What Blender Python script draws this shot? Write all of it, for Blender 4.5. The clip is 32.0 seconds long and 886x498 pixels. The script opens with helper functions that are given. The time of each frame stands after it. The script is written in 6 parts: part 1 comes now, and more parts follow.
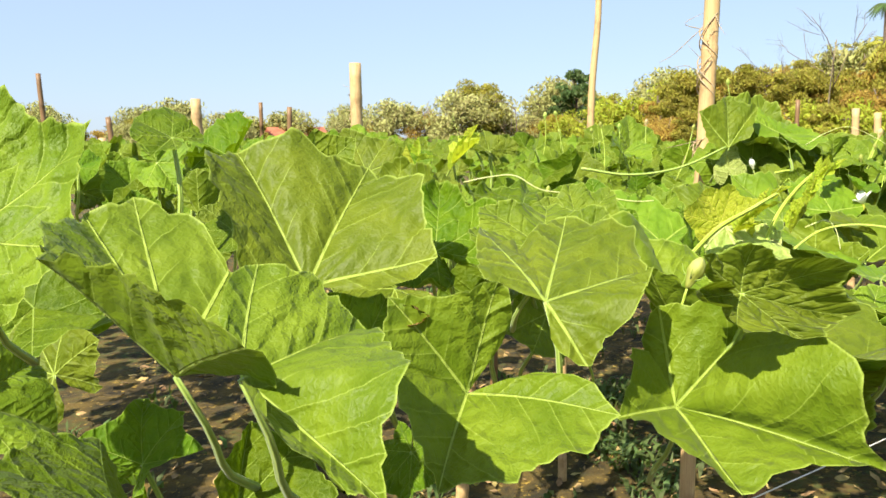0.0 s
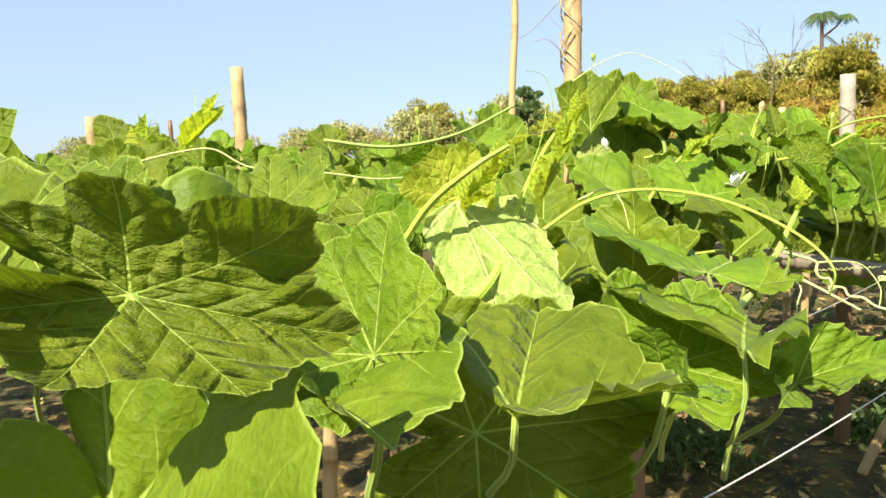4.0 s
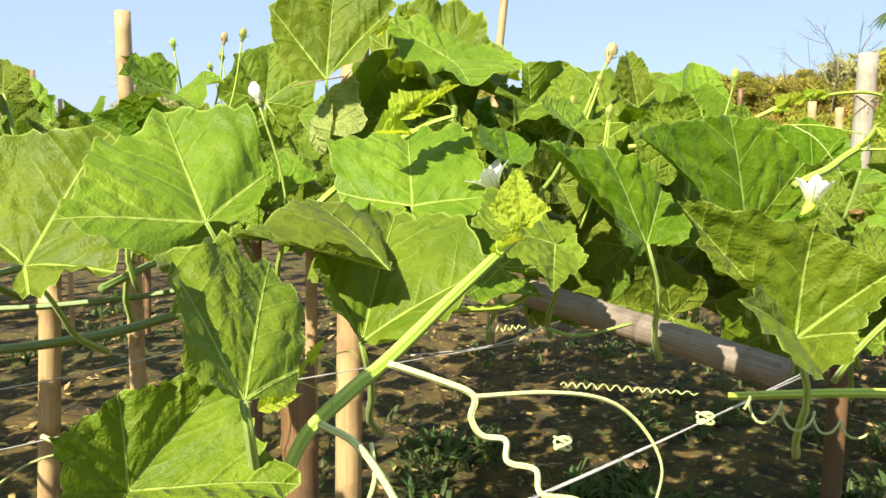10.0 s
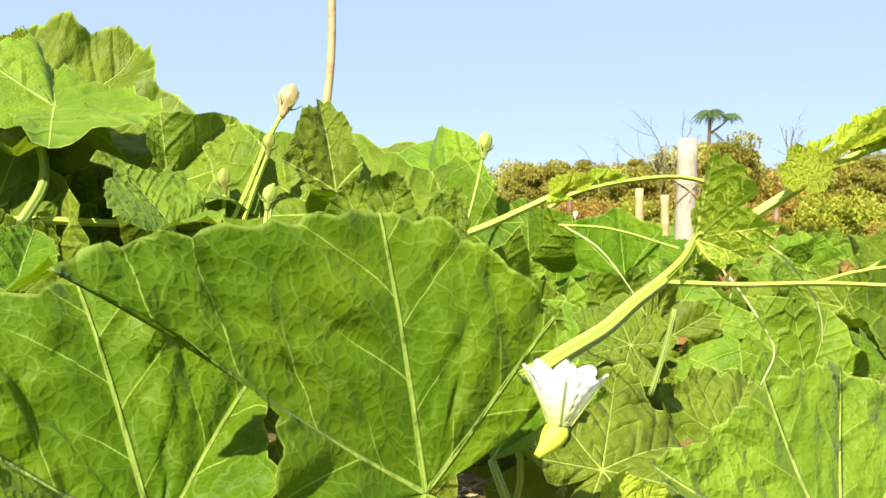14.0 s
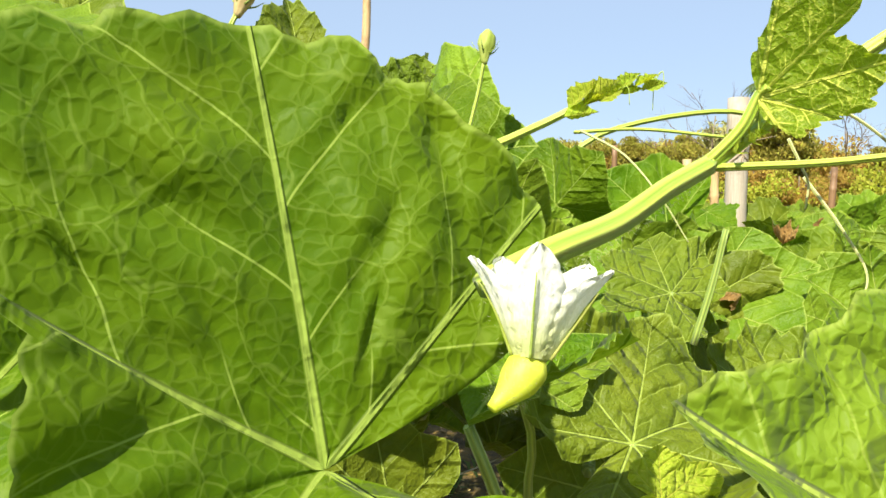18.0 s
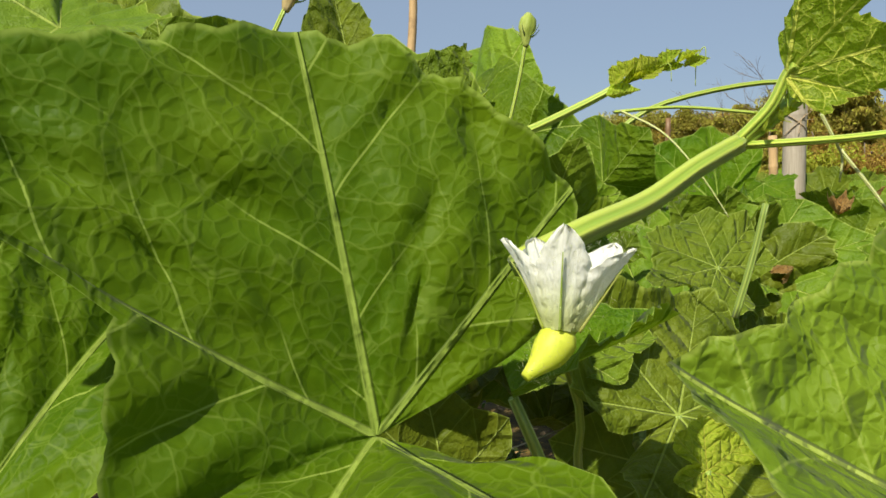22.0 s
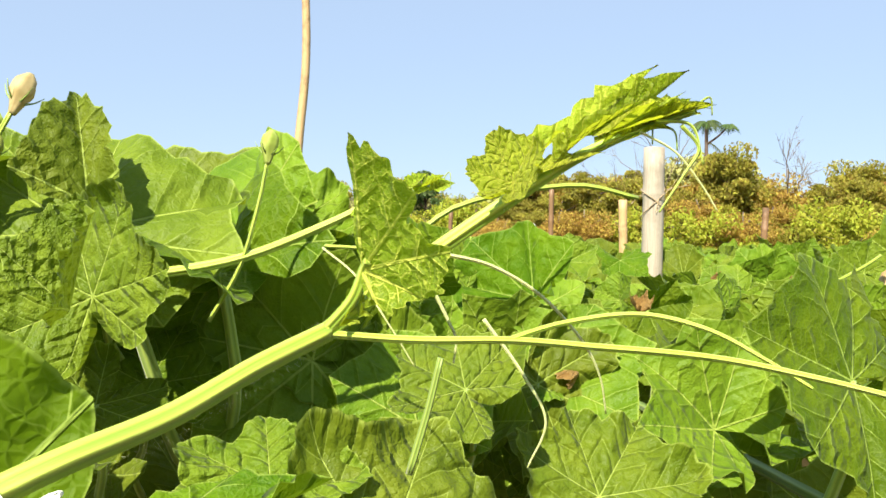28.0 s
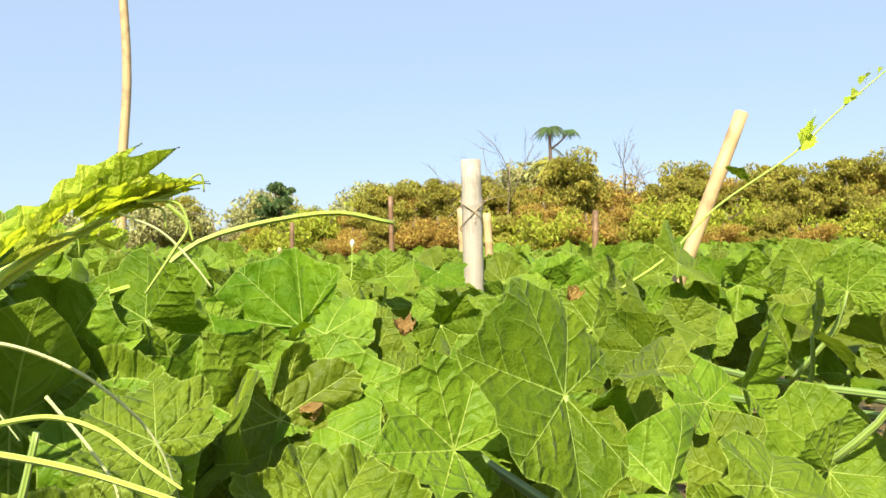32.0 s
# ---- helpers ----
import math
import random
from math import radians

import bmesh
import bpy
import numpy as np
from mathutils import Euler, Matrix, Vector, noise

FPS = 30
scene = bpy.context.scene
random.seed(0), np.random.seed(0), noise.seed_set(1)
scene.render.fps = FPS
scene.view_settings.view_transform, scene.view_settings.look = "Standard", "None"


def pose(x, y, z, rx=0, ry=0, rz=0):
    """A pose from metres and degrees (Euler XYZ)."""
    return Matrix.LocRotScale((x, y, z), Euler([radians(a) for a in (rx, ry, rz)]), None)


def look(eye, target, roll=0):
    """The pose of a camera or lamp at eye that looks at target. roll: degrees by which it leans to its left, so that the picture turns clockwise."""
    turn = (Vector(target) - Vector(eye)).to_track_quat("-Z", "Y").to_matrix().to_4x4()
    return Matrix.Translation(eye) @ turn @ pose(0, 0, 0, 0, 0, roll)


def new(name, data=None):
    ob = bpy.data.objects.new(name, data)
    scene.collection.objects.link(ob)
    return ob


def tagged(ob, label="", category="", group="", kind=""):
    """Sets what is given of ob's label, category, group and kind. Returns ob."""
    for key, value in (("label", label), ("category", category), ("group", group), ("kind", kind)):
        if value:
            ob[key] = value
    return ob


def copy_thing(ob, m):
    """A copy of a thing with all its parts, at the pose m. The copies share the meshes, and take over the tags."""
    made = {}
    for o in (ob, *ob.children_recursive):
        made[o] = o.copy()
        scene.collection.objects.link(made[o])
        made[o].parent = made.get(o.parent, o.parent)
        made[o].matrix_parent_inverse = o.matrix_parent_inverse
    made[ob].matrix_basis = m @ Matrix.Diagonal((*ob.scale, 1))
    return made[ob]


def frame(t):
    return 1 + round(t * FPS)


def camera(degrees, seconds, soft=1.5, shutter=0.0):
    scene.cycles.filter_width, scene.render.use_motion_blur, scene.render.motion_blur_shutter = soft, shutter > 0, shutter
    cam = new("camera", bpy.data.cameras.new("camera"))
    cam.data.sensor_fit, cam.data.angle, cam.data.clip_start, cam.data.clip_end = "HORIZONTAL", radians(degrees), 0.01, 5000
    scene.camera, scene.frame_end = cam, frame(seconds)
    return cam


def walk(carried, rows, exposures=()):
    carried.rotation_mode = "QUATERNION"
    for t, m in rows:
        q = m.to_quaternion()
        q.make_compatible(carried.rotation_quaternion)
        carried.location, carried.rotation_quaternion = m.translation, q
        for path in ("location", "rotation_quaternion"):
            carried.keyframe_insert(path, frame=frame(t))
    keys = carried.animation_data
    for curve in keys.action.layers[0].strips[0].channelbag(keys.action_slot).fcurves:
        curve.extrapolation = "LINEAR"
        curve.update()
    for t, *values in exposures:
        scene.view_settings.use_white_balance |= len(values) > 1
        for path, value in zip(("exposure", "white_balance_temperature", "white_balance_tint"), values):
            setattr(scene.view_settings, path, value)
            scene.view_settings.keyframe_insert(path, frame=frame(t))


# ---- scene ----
# ---------------------------------------------------------------- camera
cam = camera(59.6, 32.0, soft=1.6)
EXPOSURES = [(0.0, 1.22), (10.0, 1.2), (12.0, 1.32), (14.0, 1.3), (17.0, 1.15), (20.0, 1.12), (21.0, 0.33), (22.8, 0.43), (23.6, 0.95), (25.0, 1.05), (28.0, 1.2), (32.0, 1.23)]
# seconds, eye, yaw, pitch, roll (to its left)
ROWS = [
    (0.0, -0.000, 0.000, 1.360, 0.00, -7.94, -0.78),
    (0.5, 0.028, 0.025, 1.354, -1.90, -8.25, -0.99),
    (1.0, 0.085, 0.062, 1.354, -3.22, -7.53, -1.60),
    (1.5, 0.144, 0.113, 1.344, -4.02, -7.61, -1.72),
    (2.0, 0.207, 0.171, 1.331, -3.52, -6.96, -1.86),
    (2.5, 0.267, 0.213, 1.325, -2.30, -7.10, -2.31),
    (4.5, 0.441, 0.463, 1.249, -3.04, -6.42, -2.61),
    (5.0, 0.505, 0.535, 1.245, -2.77, -6.76, -2.38),
    (5.5, 0.561, 0.595, 1.244, -3.71, -6.54, -3.45),
    (6.0, 0.640, 0.680, 1.226, -1.16, -6.68, -3.41),
    (6.5, 0.718, 0.747, 1.227, -0.18, -6.16, -3.27),
    (7.0, 0.780, 0.807, 1.228, 0.49, -5.60, -2.40),
    (7.5, 0.847, 0.864, 1.226, 0.49, -5.79, -1.82),
    (8.0, 0.910, 0.917, 1.228, 0.48, -5.70, -2.13),
    (8.5, 0.965, 0.989, 1.222, -1.19, -5.56, 0.69),
    (9.0, 1.023, 1.076, 1.218, 0.83, -6.66, 2.53),
    (9.5, 1.081, 1.150, 1.228, 0.73, -6.70, 2.34),
    (10.0, 1.108, 1.205, 1.225, 0.57, -7.60, 0.77),
    (10.5, 1.148, 1.273, 1.223, -2.80, -6.49, 1.69),
    (11.0, 1.211, 1.360, 1.227, -4.05, -5.79, 1.98),
    (11.5, 1.262, 1.448, 1.247, -4.11, -4.99, 0.22),
    (12.0, 1.311, 1.518, 1.249, -4.79, -3.98, 1.00),
    (12.5, 1.326, 1.582, 1.240, -7.73, -2.79, 1.03),
    (13.0, 1.322, 1.616, 1.238, -8.27, -2.37, 1.84),
    (13.5, 1.335, 1.646, 1.240, -9.18, -1.86, 2.23),
    (14.0, 1.363, 1.676, 1.254, -10.02, -1.51, 1.44),
    (14.5, 1.380, 1.692, 1.267, -9.23, -1.27, 0.55),
    (16.5, 1.404, 1.791, 1.238, -7.18, -3.06, 1.80),
    (17.0, 1.412, 1.798, 1.216, -7.31, -3.02, 1.81),
    (17.5, 1.413, 1.798, 1.200, -7.73, -2.66, 2.92),
    (18.0, 1.424, 1.796, 1.210, -6.71, -2.96, 0.70),
    (18.5, 1.420, 1.797, 1.198, -6.45, -3.23, 1.81),
    (19.0, 1.420, 1.794, 1.208, -5.32, -3.36, 0.25),
    (19.5, 1.424, 1.787, 1.211, -4.55, -3.81, -0.74),
    (20.0, 1.424, 1.784, 1.207, -3.95, -4.14, 0.04),
    (20.5, 1.427, 1.781, 1.210, -4.05, -4.34, -0.45),
    (21.0, 1.426, 1.778, 1.213, -3.57, -4.27, -0.68),
    (21.5, 1.425, 1.777, 1.212, -3.02, -4.33, -0.52),
    (22.0, 1.427, 1.778, 1.212, -2.75, -4.44, -1.01),
    (22.5, 1.429, 1.780, 1.213, -3.07, -3.42, -1.63),
    (23.0, 1.427, 1.783, 1.208, -6.61, -1.68, 0.53),
    (23.5, 1.457, 1.778, 1.214, -8.46, -1.16, 0.92),
    (24.0, 1.473, 1.784, 1.217, -9.11, -0.65, 1.19),
    (24.5, 1.479, 1.788, 1.226, -7.98, -0.64, 1.41),
    (25.0, 1.499, 1.787, 1.236, -8.64, -0.83, 1.75),
    (25.5, 1.514, 1.788, 1.242, -9.73, -1.02, 2.22),
    (27.5, 1.552, 1.787, 1.259, -9.61, -0.54, 1.21),
    (28.0, 1.551, 1.782, 1.263, -9.95, -0.55, 0.99),
    (28.5, 1.551, 1.775, 1.268, -9.50, -0.10, 1.04),
    (29.0, 1.565, 1.775, 1.272, -10.35, 0.03, 0.84),
    (29.5, 1.571, 1.771, 1.280, -10.53, 0.22, 0.40),
    (30.0, 1.562, 1.769, 1.294, -9.56, 0.88, -0.09),
    (30.5, 1.588, 1.773, 1.297, -12.74, 0.64, -0.12),
    (31.0, 1.607, 1.771, 1.299, -14.30, 0.30, -0.70),
    (31.5, 1.636, 1.763, 1.299, -16.72, -0.03, -0.83),
    (32.0, 1.681, 1.749, 1.288, -20.35, 0.01, -1.58),
]


def eye_pose(x, y, z, yaw, pitch, roll):
    return pose(x, y, z, 0, 0, yaw) @ pose(0, 0, 0, 90 + pitch) @ pose(0, 0, 0, 0, 0, roll)


walk(cam, [(t, eye_pose(*row)) for t, *row in ROWS], EXPOSURES)

# ---------------------------------------------------------------- light
SUN_AZ, SUN_EL = 212.0, 44.0   # compass of the sun, clockwise from +y, and its height
world = bpy.data.worlds.new("sky")
scene.world = world
world.use_nodes = True
wn = world.node_tree
sky = wn.nodes.new("ShaderNodeTexSky")
sky.sky_type, sky.sun_disc = "NISHITA", False
sky.sun_elevation, sky.sun_rotation = radians(SUN_EL), radians(SUN_AZ)
sky.air_density, sky.dust_density, sky.ozone_density = 1.0, 0.6, 3.0
haze = wn.nodes.new("ShaderNodeMix")   # thin high haze evens the sky out
haze.data_type = "RGBA"
haze.inputs[0].default_value, haze.inputs[7].default_value = 0.7, (3.5, 4.42, 5.8, 1.0)
wn.links.new(sky.outputs[0], haze.inputs[6])
wn.links.new(haze.outputs[2], wn.nodes["Background"].inputs[0])
wn.nodes["Background"].inputs[1].default_value = 0.076
sun = new("sun", bpy.data.lights.new("sun", "SUN"))
sun.data.energy, sun.data.angle, sun.data.color = 5.0, radians(0.6), (1.0, 0.93, 0.76)
away = Vector((math.sin(radians(SUN_AZ)) * math.cos(radians(SUN_EL)), math.cos(radians(SUN_AZ)) * math.cos(radians(SUN_EL)), math.sin(radians(SUN_EL))))
sun.matrix_world = look(away * 50, (0, 0, 0))


# ---------------------------------------------------------------- materials
class Nodes:
    """A small helper to write node materials."""

    def __init__(self, name, rough=0.6):
        self.mat = bpy.data.materials.new(name)
        self.mat.use_nodes = True
        self.tree = self.mat.node_tree
        self.bsdf = self.tree.nodes["Principled BSDF"]
        self.out = self.tree.nodes["Material Output"]
        self.bsdf.inputs["Roughness"].default_value = rough

    def node(self, kind, **inputs):
        n = self.tree.nodes.new("ShaderNode" + kind)
        for key, value in inputs.items():
            self.put(n.inputs[int(key[1:]) if key[0] == "i" and key[1:].isdigit() else key.replace("_", " ")], value)
        return n

    def put(self, socket, value):
        if isinstance(value, bpy.types.NodeSocket):
            self.tree.links.new(value, socket)
        else:
            socket.default_value = value

    def math(self, op, a, b=0.0, clamp=False):
        n = self.node("Math", i0=a, i1=b)
        n.operation, n.use_clamp = op, clamp
        return n.outputs[0]

    def ramp(self, value, lo, hi, a=0.0, b=1.0):
        n = self.node("MapRange", Value=value, From_Min=lo, From_Max=hi, To_Min=a, To_Max=b)
        n.interpolation_type = "SMOOTHSTEP"
        return n.outputs[0]

    def mix(self, fac, a, b, mode="MIX"):
        n = self.tree.nodes.new("ShaderNodeMix")
        n.data_type, n.blend_type = "RGBA", mode
        self.put(n.inputs[0], fac)
        self.put(n.inputs[6], a)
        self.put(n.inputs[7], b)
        return n.outputs[2]

    def noise(self, vector, scale, detail=4.0, rough=0.55):
        n = self.node("TexNoise", Scale=scale, Detail=detail, Roughness=rough)
        if vector is not None:
            self.put(n.inputs["Vector"], vector)
        return n.outputs["Fac"]

    def uv(self, name):
        n = self.tree.nodes.new("ShaderNodeUVMap")
        n.uv_map = name
        return n.outputs[0]

    def coords(self):
        return self.tree.nodes.new("ShaderNodeTexCoord").outputs["Object"]

    def place(self):
        return self.tree.nodes.new("ShaderNodeNewGeometry").outputs["Position"]

    def chance(self):
        a = self.tree.nodes.new("ShaderNodeObjectInfo").outputs["Random"]
        b = self.tree.nodes.new("ShaderNodeNewGeometry").outputs["Random Per Island"]
        return self.math("FRACT", self.math("ADD", a, b))

    def bump(self, height, strength, distance):
        n = self.node("Bump", Height=height, Strength=strength, Distance=distance)
        self.put(self.bsdf.inputs["Normal"], n.outputs[0])
        return n.outputs[0]

    def colour(self, value):
        self.put(self.bsdf.inputs["Base Color"], value)


def rgb(r, g, b):
    return (r, g, b, 1.0)


SIDE_STEP = 0.21   # spacing of the side veins along a main vein, in blade lengths


def leaf_material(name, dark, light, vein, glow, share=0.28, relief=1.0, net=0.22, worn=0.35, gloss=0.28, side=0.75, bold=1.0):
    """A gourd leaf blade: palmate main veins, alternate side veins, a fine net, puckered relief and some light through it."""
    m = Nodes(name, 0.5)
    flat, vv = m.uv("flat"), m.node("SeparateXYZ", Vector=m.uv("vein")).outputs
    sector = m.node("SeparateXYZ", Vector=m.uv("sector")).outputs
    along, off = vv[0], vv[1]
    wob = m.math("MULTIPLY", m.math("SUBTRACT", m.noise(flat, 3.0, 2.0), 0.5), 0.05)
    width = m.math("ADD", m.math("MULTIPLY", m.math("SUBTRACT", 1.15, along), 0.0085), 0.0020)
    main = m.ramp(m.math("DIVIDE", off, width), 0.55 * bold, 1.15 * bold, 1.0, 0.0)
    bent = m.math("SUBTRACT", along, m.math("MULTIPLY", m.math("POWER", m.math("MAXIMUM", off, 0.0), 0.85), 0.75))
    step = m.math("ADD", m.math("DIVIDE", m.math("ADD", bent, wob), SIDE_STEP), sector[1])
    gap = m.math("MULTIPLY", m.math("ABSOLUTE", m.math("SUBTRACT", m.math("FRACT", step), 0.5)), SIDE_STEP)
    fade = m.ramp(sector[0], 0.55, 0.95, 1.0, 0.0)
    side_line = m.math("MULTIPLY", m.ramp(m.math("ADD", gap, m.math("MULTIPLY", sector[0], 0.0012)), 0.0018 * bold, 0.0056 * bold, 1.0, 0.0), fade)
    cells = m.node("TexVoronoi", Scale=8.0, Vector=m.mix(0.07, flat, m.node("TexNoise", Vector=flat, Scale=9.0).outputs["Color"]))
    cells.feature = "DISTANCE_TO_EDGE"
    fine = m.node("TexVoronoi", Scale=34.0, Vector=m.mix(0.02, flat, m.node("TexNoise", Vector=flat, Scale=25.0).outputs["Color"]))
    fine.feature = "DISTANCE_TO_EDGE"
    net_line = m.ramp(cells.outputs["Distance"], 0.006 * bold, 0.026 * bold, 1.0, 0.0)
    fine_line = m.ramp(fine.outputs["Distance"], 0.02, 0.08, 1.0, 0.0)
    # colour
    patch = m.noise(flat, 2.3, 5.0)
    speck = m.noise(flat, 60.0, 2.0)
    base = m.mix(m.ramp(patch, 0.3, 0.75), dark, light)
    base = m.mix(m.math("MULTIPLY", m.ramp(speck, 0.45, 0.8), 0.25), base, light)
    shift = m.node("HueSaturation", Color=base, Hue=m.math("MULTIPLY_ADD", m.chance(), 0.035), Value=m.math("MULTIPLY_ADD", m.chance(), 0.5))
    shift.inputs["Hue"].links[0].from_node.inputs[2].default_value = 0.483
    shift.inputs["Value"].links[0].from_node.inputs[2].default_value = 0.75
    base = shift.outputs[0]
    yellow = m.math("MULTIPLY", m.ramp(m.noise(flat, 1.4, 6.0, 0.7), 0.62, 0.8), worn)
    base = m.mix(yellow, base, rgb(0.32, 0.30, 0.06))
    lines = m.math("MAXIMUM", m.math("MULTIPLY", main, 0.9), m.math("MULTIPLY", side_line, side))
    lines = m.math("MAXIMUM", lines, m.math("MULTIPLY", net_line, net))
    lines = m.math("MAXIMUM", lines, m.math("MULTIPLY", fine_line, net * 0.45))
    base = m.mix(lines, base, vein)
    margin = m.node("SeparateXYZ", Vector=m.uv("edge")).outputs[0]
    base = m.mix(m.ramp(margin, 0.978, 0.996, 0.0, 0.6), base, vein)
    m.colour(base)
    # relief
    puff = m.ramp(cells.outputs["Distance"], -0.02, 0.5)
    sunk = m.math("ADD", m.math("MULTIPLY", main, -0.55), m.math("MULTIPLY", m.math("MULTIPLY", m.ramp(gap, 0.0, 0.05, 1.0, 0.0), fade), -0.7))
    high = m.math("ADD", sunk, m.math("MULTIPLY", puff, 0.8))
    high = m.math("ADD", high, m.math("MULTIPLY", m.ramp(fine.outputs["Distance"], 0.0, 0.3), 0.11))
    calm = m.ramp(m.noise(flat, 1.3, 2.0), 0.35, 0.6, 0.45, 1.0)   # parts of a blade lie smooth
    normal = m.bump(m.math("MULTIPLY", high, calm), 0.8 * relief, 0.0042)
    m.put(m.bsdf.inputs["Roughness"], m.ramp(patch, 0.2, 0.8, 0.46, 0.6))
    m.bsdf.inputs["Specular IOR Level"].default_value = gloss
    m.bsdf.inputs["Sheen Weight"].default_value = 0.03
    lit = m.node("BsdfTranslucent", Color=m.mix(0.75, base, glow), Normal=normal)
    both = m.node("MixShader", Fac=share)
    m.put(both.inputs[1], m.bsdf.outputs[0])
    m.put(both.inputs[2], lit.outputs[0])
    m.put(m.out.inputs[0], both.outputs[0])
    return m.mat


LEAF = leaf_material("leaf_green", rgb(0.086, 0.143, 0.0045), rgb(0.170, 0.237, 0.0120), rgb(0.340, 0.430, 0.075), rgb(0.29, 0.40, 0.010), share=0.25, gloss=0.2, net=0.10, side=0.45)
LEAF_DARK = leaf_material("leaf_deep_green", rgb(0.052, 0.104, 0.0013), rgb(0.118, 0.178, 0.0032), rgb(0.300, 0.400, 0.070), rgb(0.25, 0.40, 0.003), share=0.3, relief=1.0, net=0.24, worn=0.12, gloss=0.12, side=0.9, bold=0.8)
LEAF_PALE = leaf_material("leaf_pale_underside", rgb(0.27, 0.37, 0.07), rgb(0.37, 0.46, 0.11), rgb(0.66, 0.70, 0.26), rgb(0.62, 0.72, 0.12), share=0.4, net=0.5, worn=0.1, relief=1.6)
LEAF_YOUNG = leaf_material("leaf_young", rgb(0.293, 0.399, 0.0170), rgb(0.463, 0.554, 0.0420), rgb(0.803, 0.776, 0.1180), rgb(0.731, 0.799, 0.0250), share=0.5, net=0.6, worn=0.0)


LEAF_VEINED = leaf_material("leaf_yellow_veined", rgb(0.15, 0.27, 0.008), rgb(0.24, 0.38, 0.015), rgb(0.80, 0.82, 0.14), rgb(0.55, 0.72, 0.015), share=0.5, net=0.6, worn=0.0, side=1.0, bold=1.5)


def stem_material(name, dark, light, share=0.12):
    m = Nodes(name, 0.5)
    uv = m.uv("tube")
    xy = m.node("SeparateXYZ", Vector=uv).outputs
    ribs = m.math("SINE", m.math("MULTIPLY", xy[0], 2 * math.pi * 5))
    grain = m.noise(uv, 30.0, 4.0)
    fac = m.math("ADD", m.math("MULTIPLY", m.ramp(ribs, -0.8, 0.8), 0.6), m.math("MULTIPLY", grain, 0.4))
    shift = m.node("HueSaturation", Color=m.mix(fac, dark, light), Value=m.math("ADD", m.math("MULTIPLY", m.chance(), 0.4), 0.8))
    m.colour(shift.outputs[0])
    m.bump(m.math("ADD", ribs, m.math("MULTIPLY", grain, 0.6)), 0.45, 0.0015)
    m.bsdf.inputs["Subsurface Weight"].default_value = share
    m.bsdf.inputs["Subsurface Radius"].default_value = (0.004, 0.006, 0.001)
    m.bsdf.inputs["Sheen Weight"].default_value = 0.15
    return m.mat


STEM = stem_material("stem_green", rgb(0.16, 0.26, 0.03), rgb(0.36, 0.46, 0.09))
STEM_YOUNG = stem_material("stem_young", rgb(0.20, 0.34, 0.02), rgb(0.52, 0.60, 0.09))
STEM_OLD = stem_material("stem_old", rgb(0.10, 0.17, 0.03), rgb(0.24, 0.33, 0.08))
TENDRIL = stem_material("tendril_pale", rgb(0.50, 0.56, 0.16), rgb(0.72, 0.74, 0.34))
DRY = stem_material("dry_fibre", rgb(0.30, 0.20, 0.10), rgb(0.55, 0.42, 0.26), 0.0)


def bamboo_material(name, dark, light, stain, shade_brown=None):
    m = Nodes(name, 0.55)
    uv = m.uv("tube")
    stretch = m.node("Mapping", Vector=uv, Scale=(40.0, 3.0, 1.0)).outputs[0]
    grain = m.noise(stretch, 2.0, 6.0, 0.65)
    blot = m.noise(m.coords(), 9.0, 5.0, 0.6)
    base = m.mix(m.ramp(grain, 0.25, 0.75), dark, light)
    base = m.mix(m.math("MULTIPLY", m.ramp(blot, 0.48, 0.72), 0.7), base, stain)
    if shade_brown:   # grey weathered cane; the canopy's shade is painted brown on its lower part
        up = m.math("ADD", m.node("SeparateXYZ", Vector=m.coords()).outputs[2], m.math("MULTIPLY", blot, 0.3))
        base = m.mix(m.ramp(up, 1.0, 1.25), m.mix(grain, shade_brown, rgb(0.20, 0.11, 0.05)), base)
    m.colour(base)
    m.put(m.bsdf.inputs["Roughness"], m.ramp(blot, 0.3, 0.7, 0.42, 0.75))
    m.bump(m.math("ADD", grain, m.math("MULTIPLY", blot, 0.5)), 0.35, 0.002)
    return m.mat


BAMBOO = bamboo_material("bamboo_tan", rgb(0.36, 0.22, 0.09), rgb(0.62, 0.43, 0.21), rgb(0.22, 0.13, 0.06))
BAMBOO_GREY = bamboo_material("bamboo_weathered", rgb(0.288, 0.242, 0.1776), rgb(0.480, 0.421, 0.3330), rgb(0.22, 0.18, 0.13), rgb(0.13, 0.07, 0.03))
RAIL_GREY = bamboo_material("rail_weathered", rgb(0.14, 0.105, 0.075), rgb(0.34, 0.28, 0.21), rgb(0.08, 0.06, 0.04))
BAMBOO_OLD = bamboo_material("bamboo_brown", rgb(0.12, 0.062, 0.026), rgb(0.27, 0.155, 0.07), rgb(0.06, 0.035, 0.02))


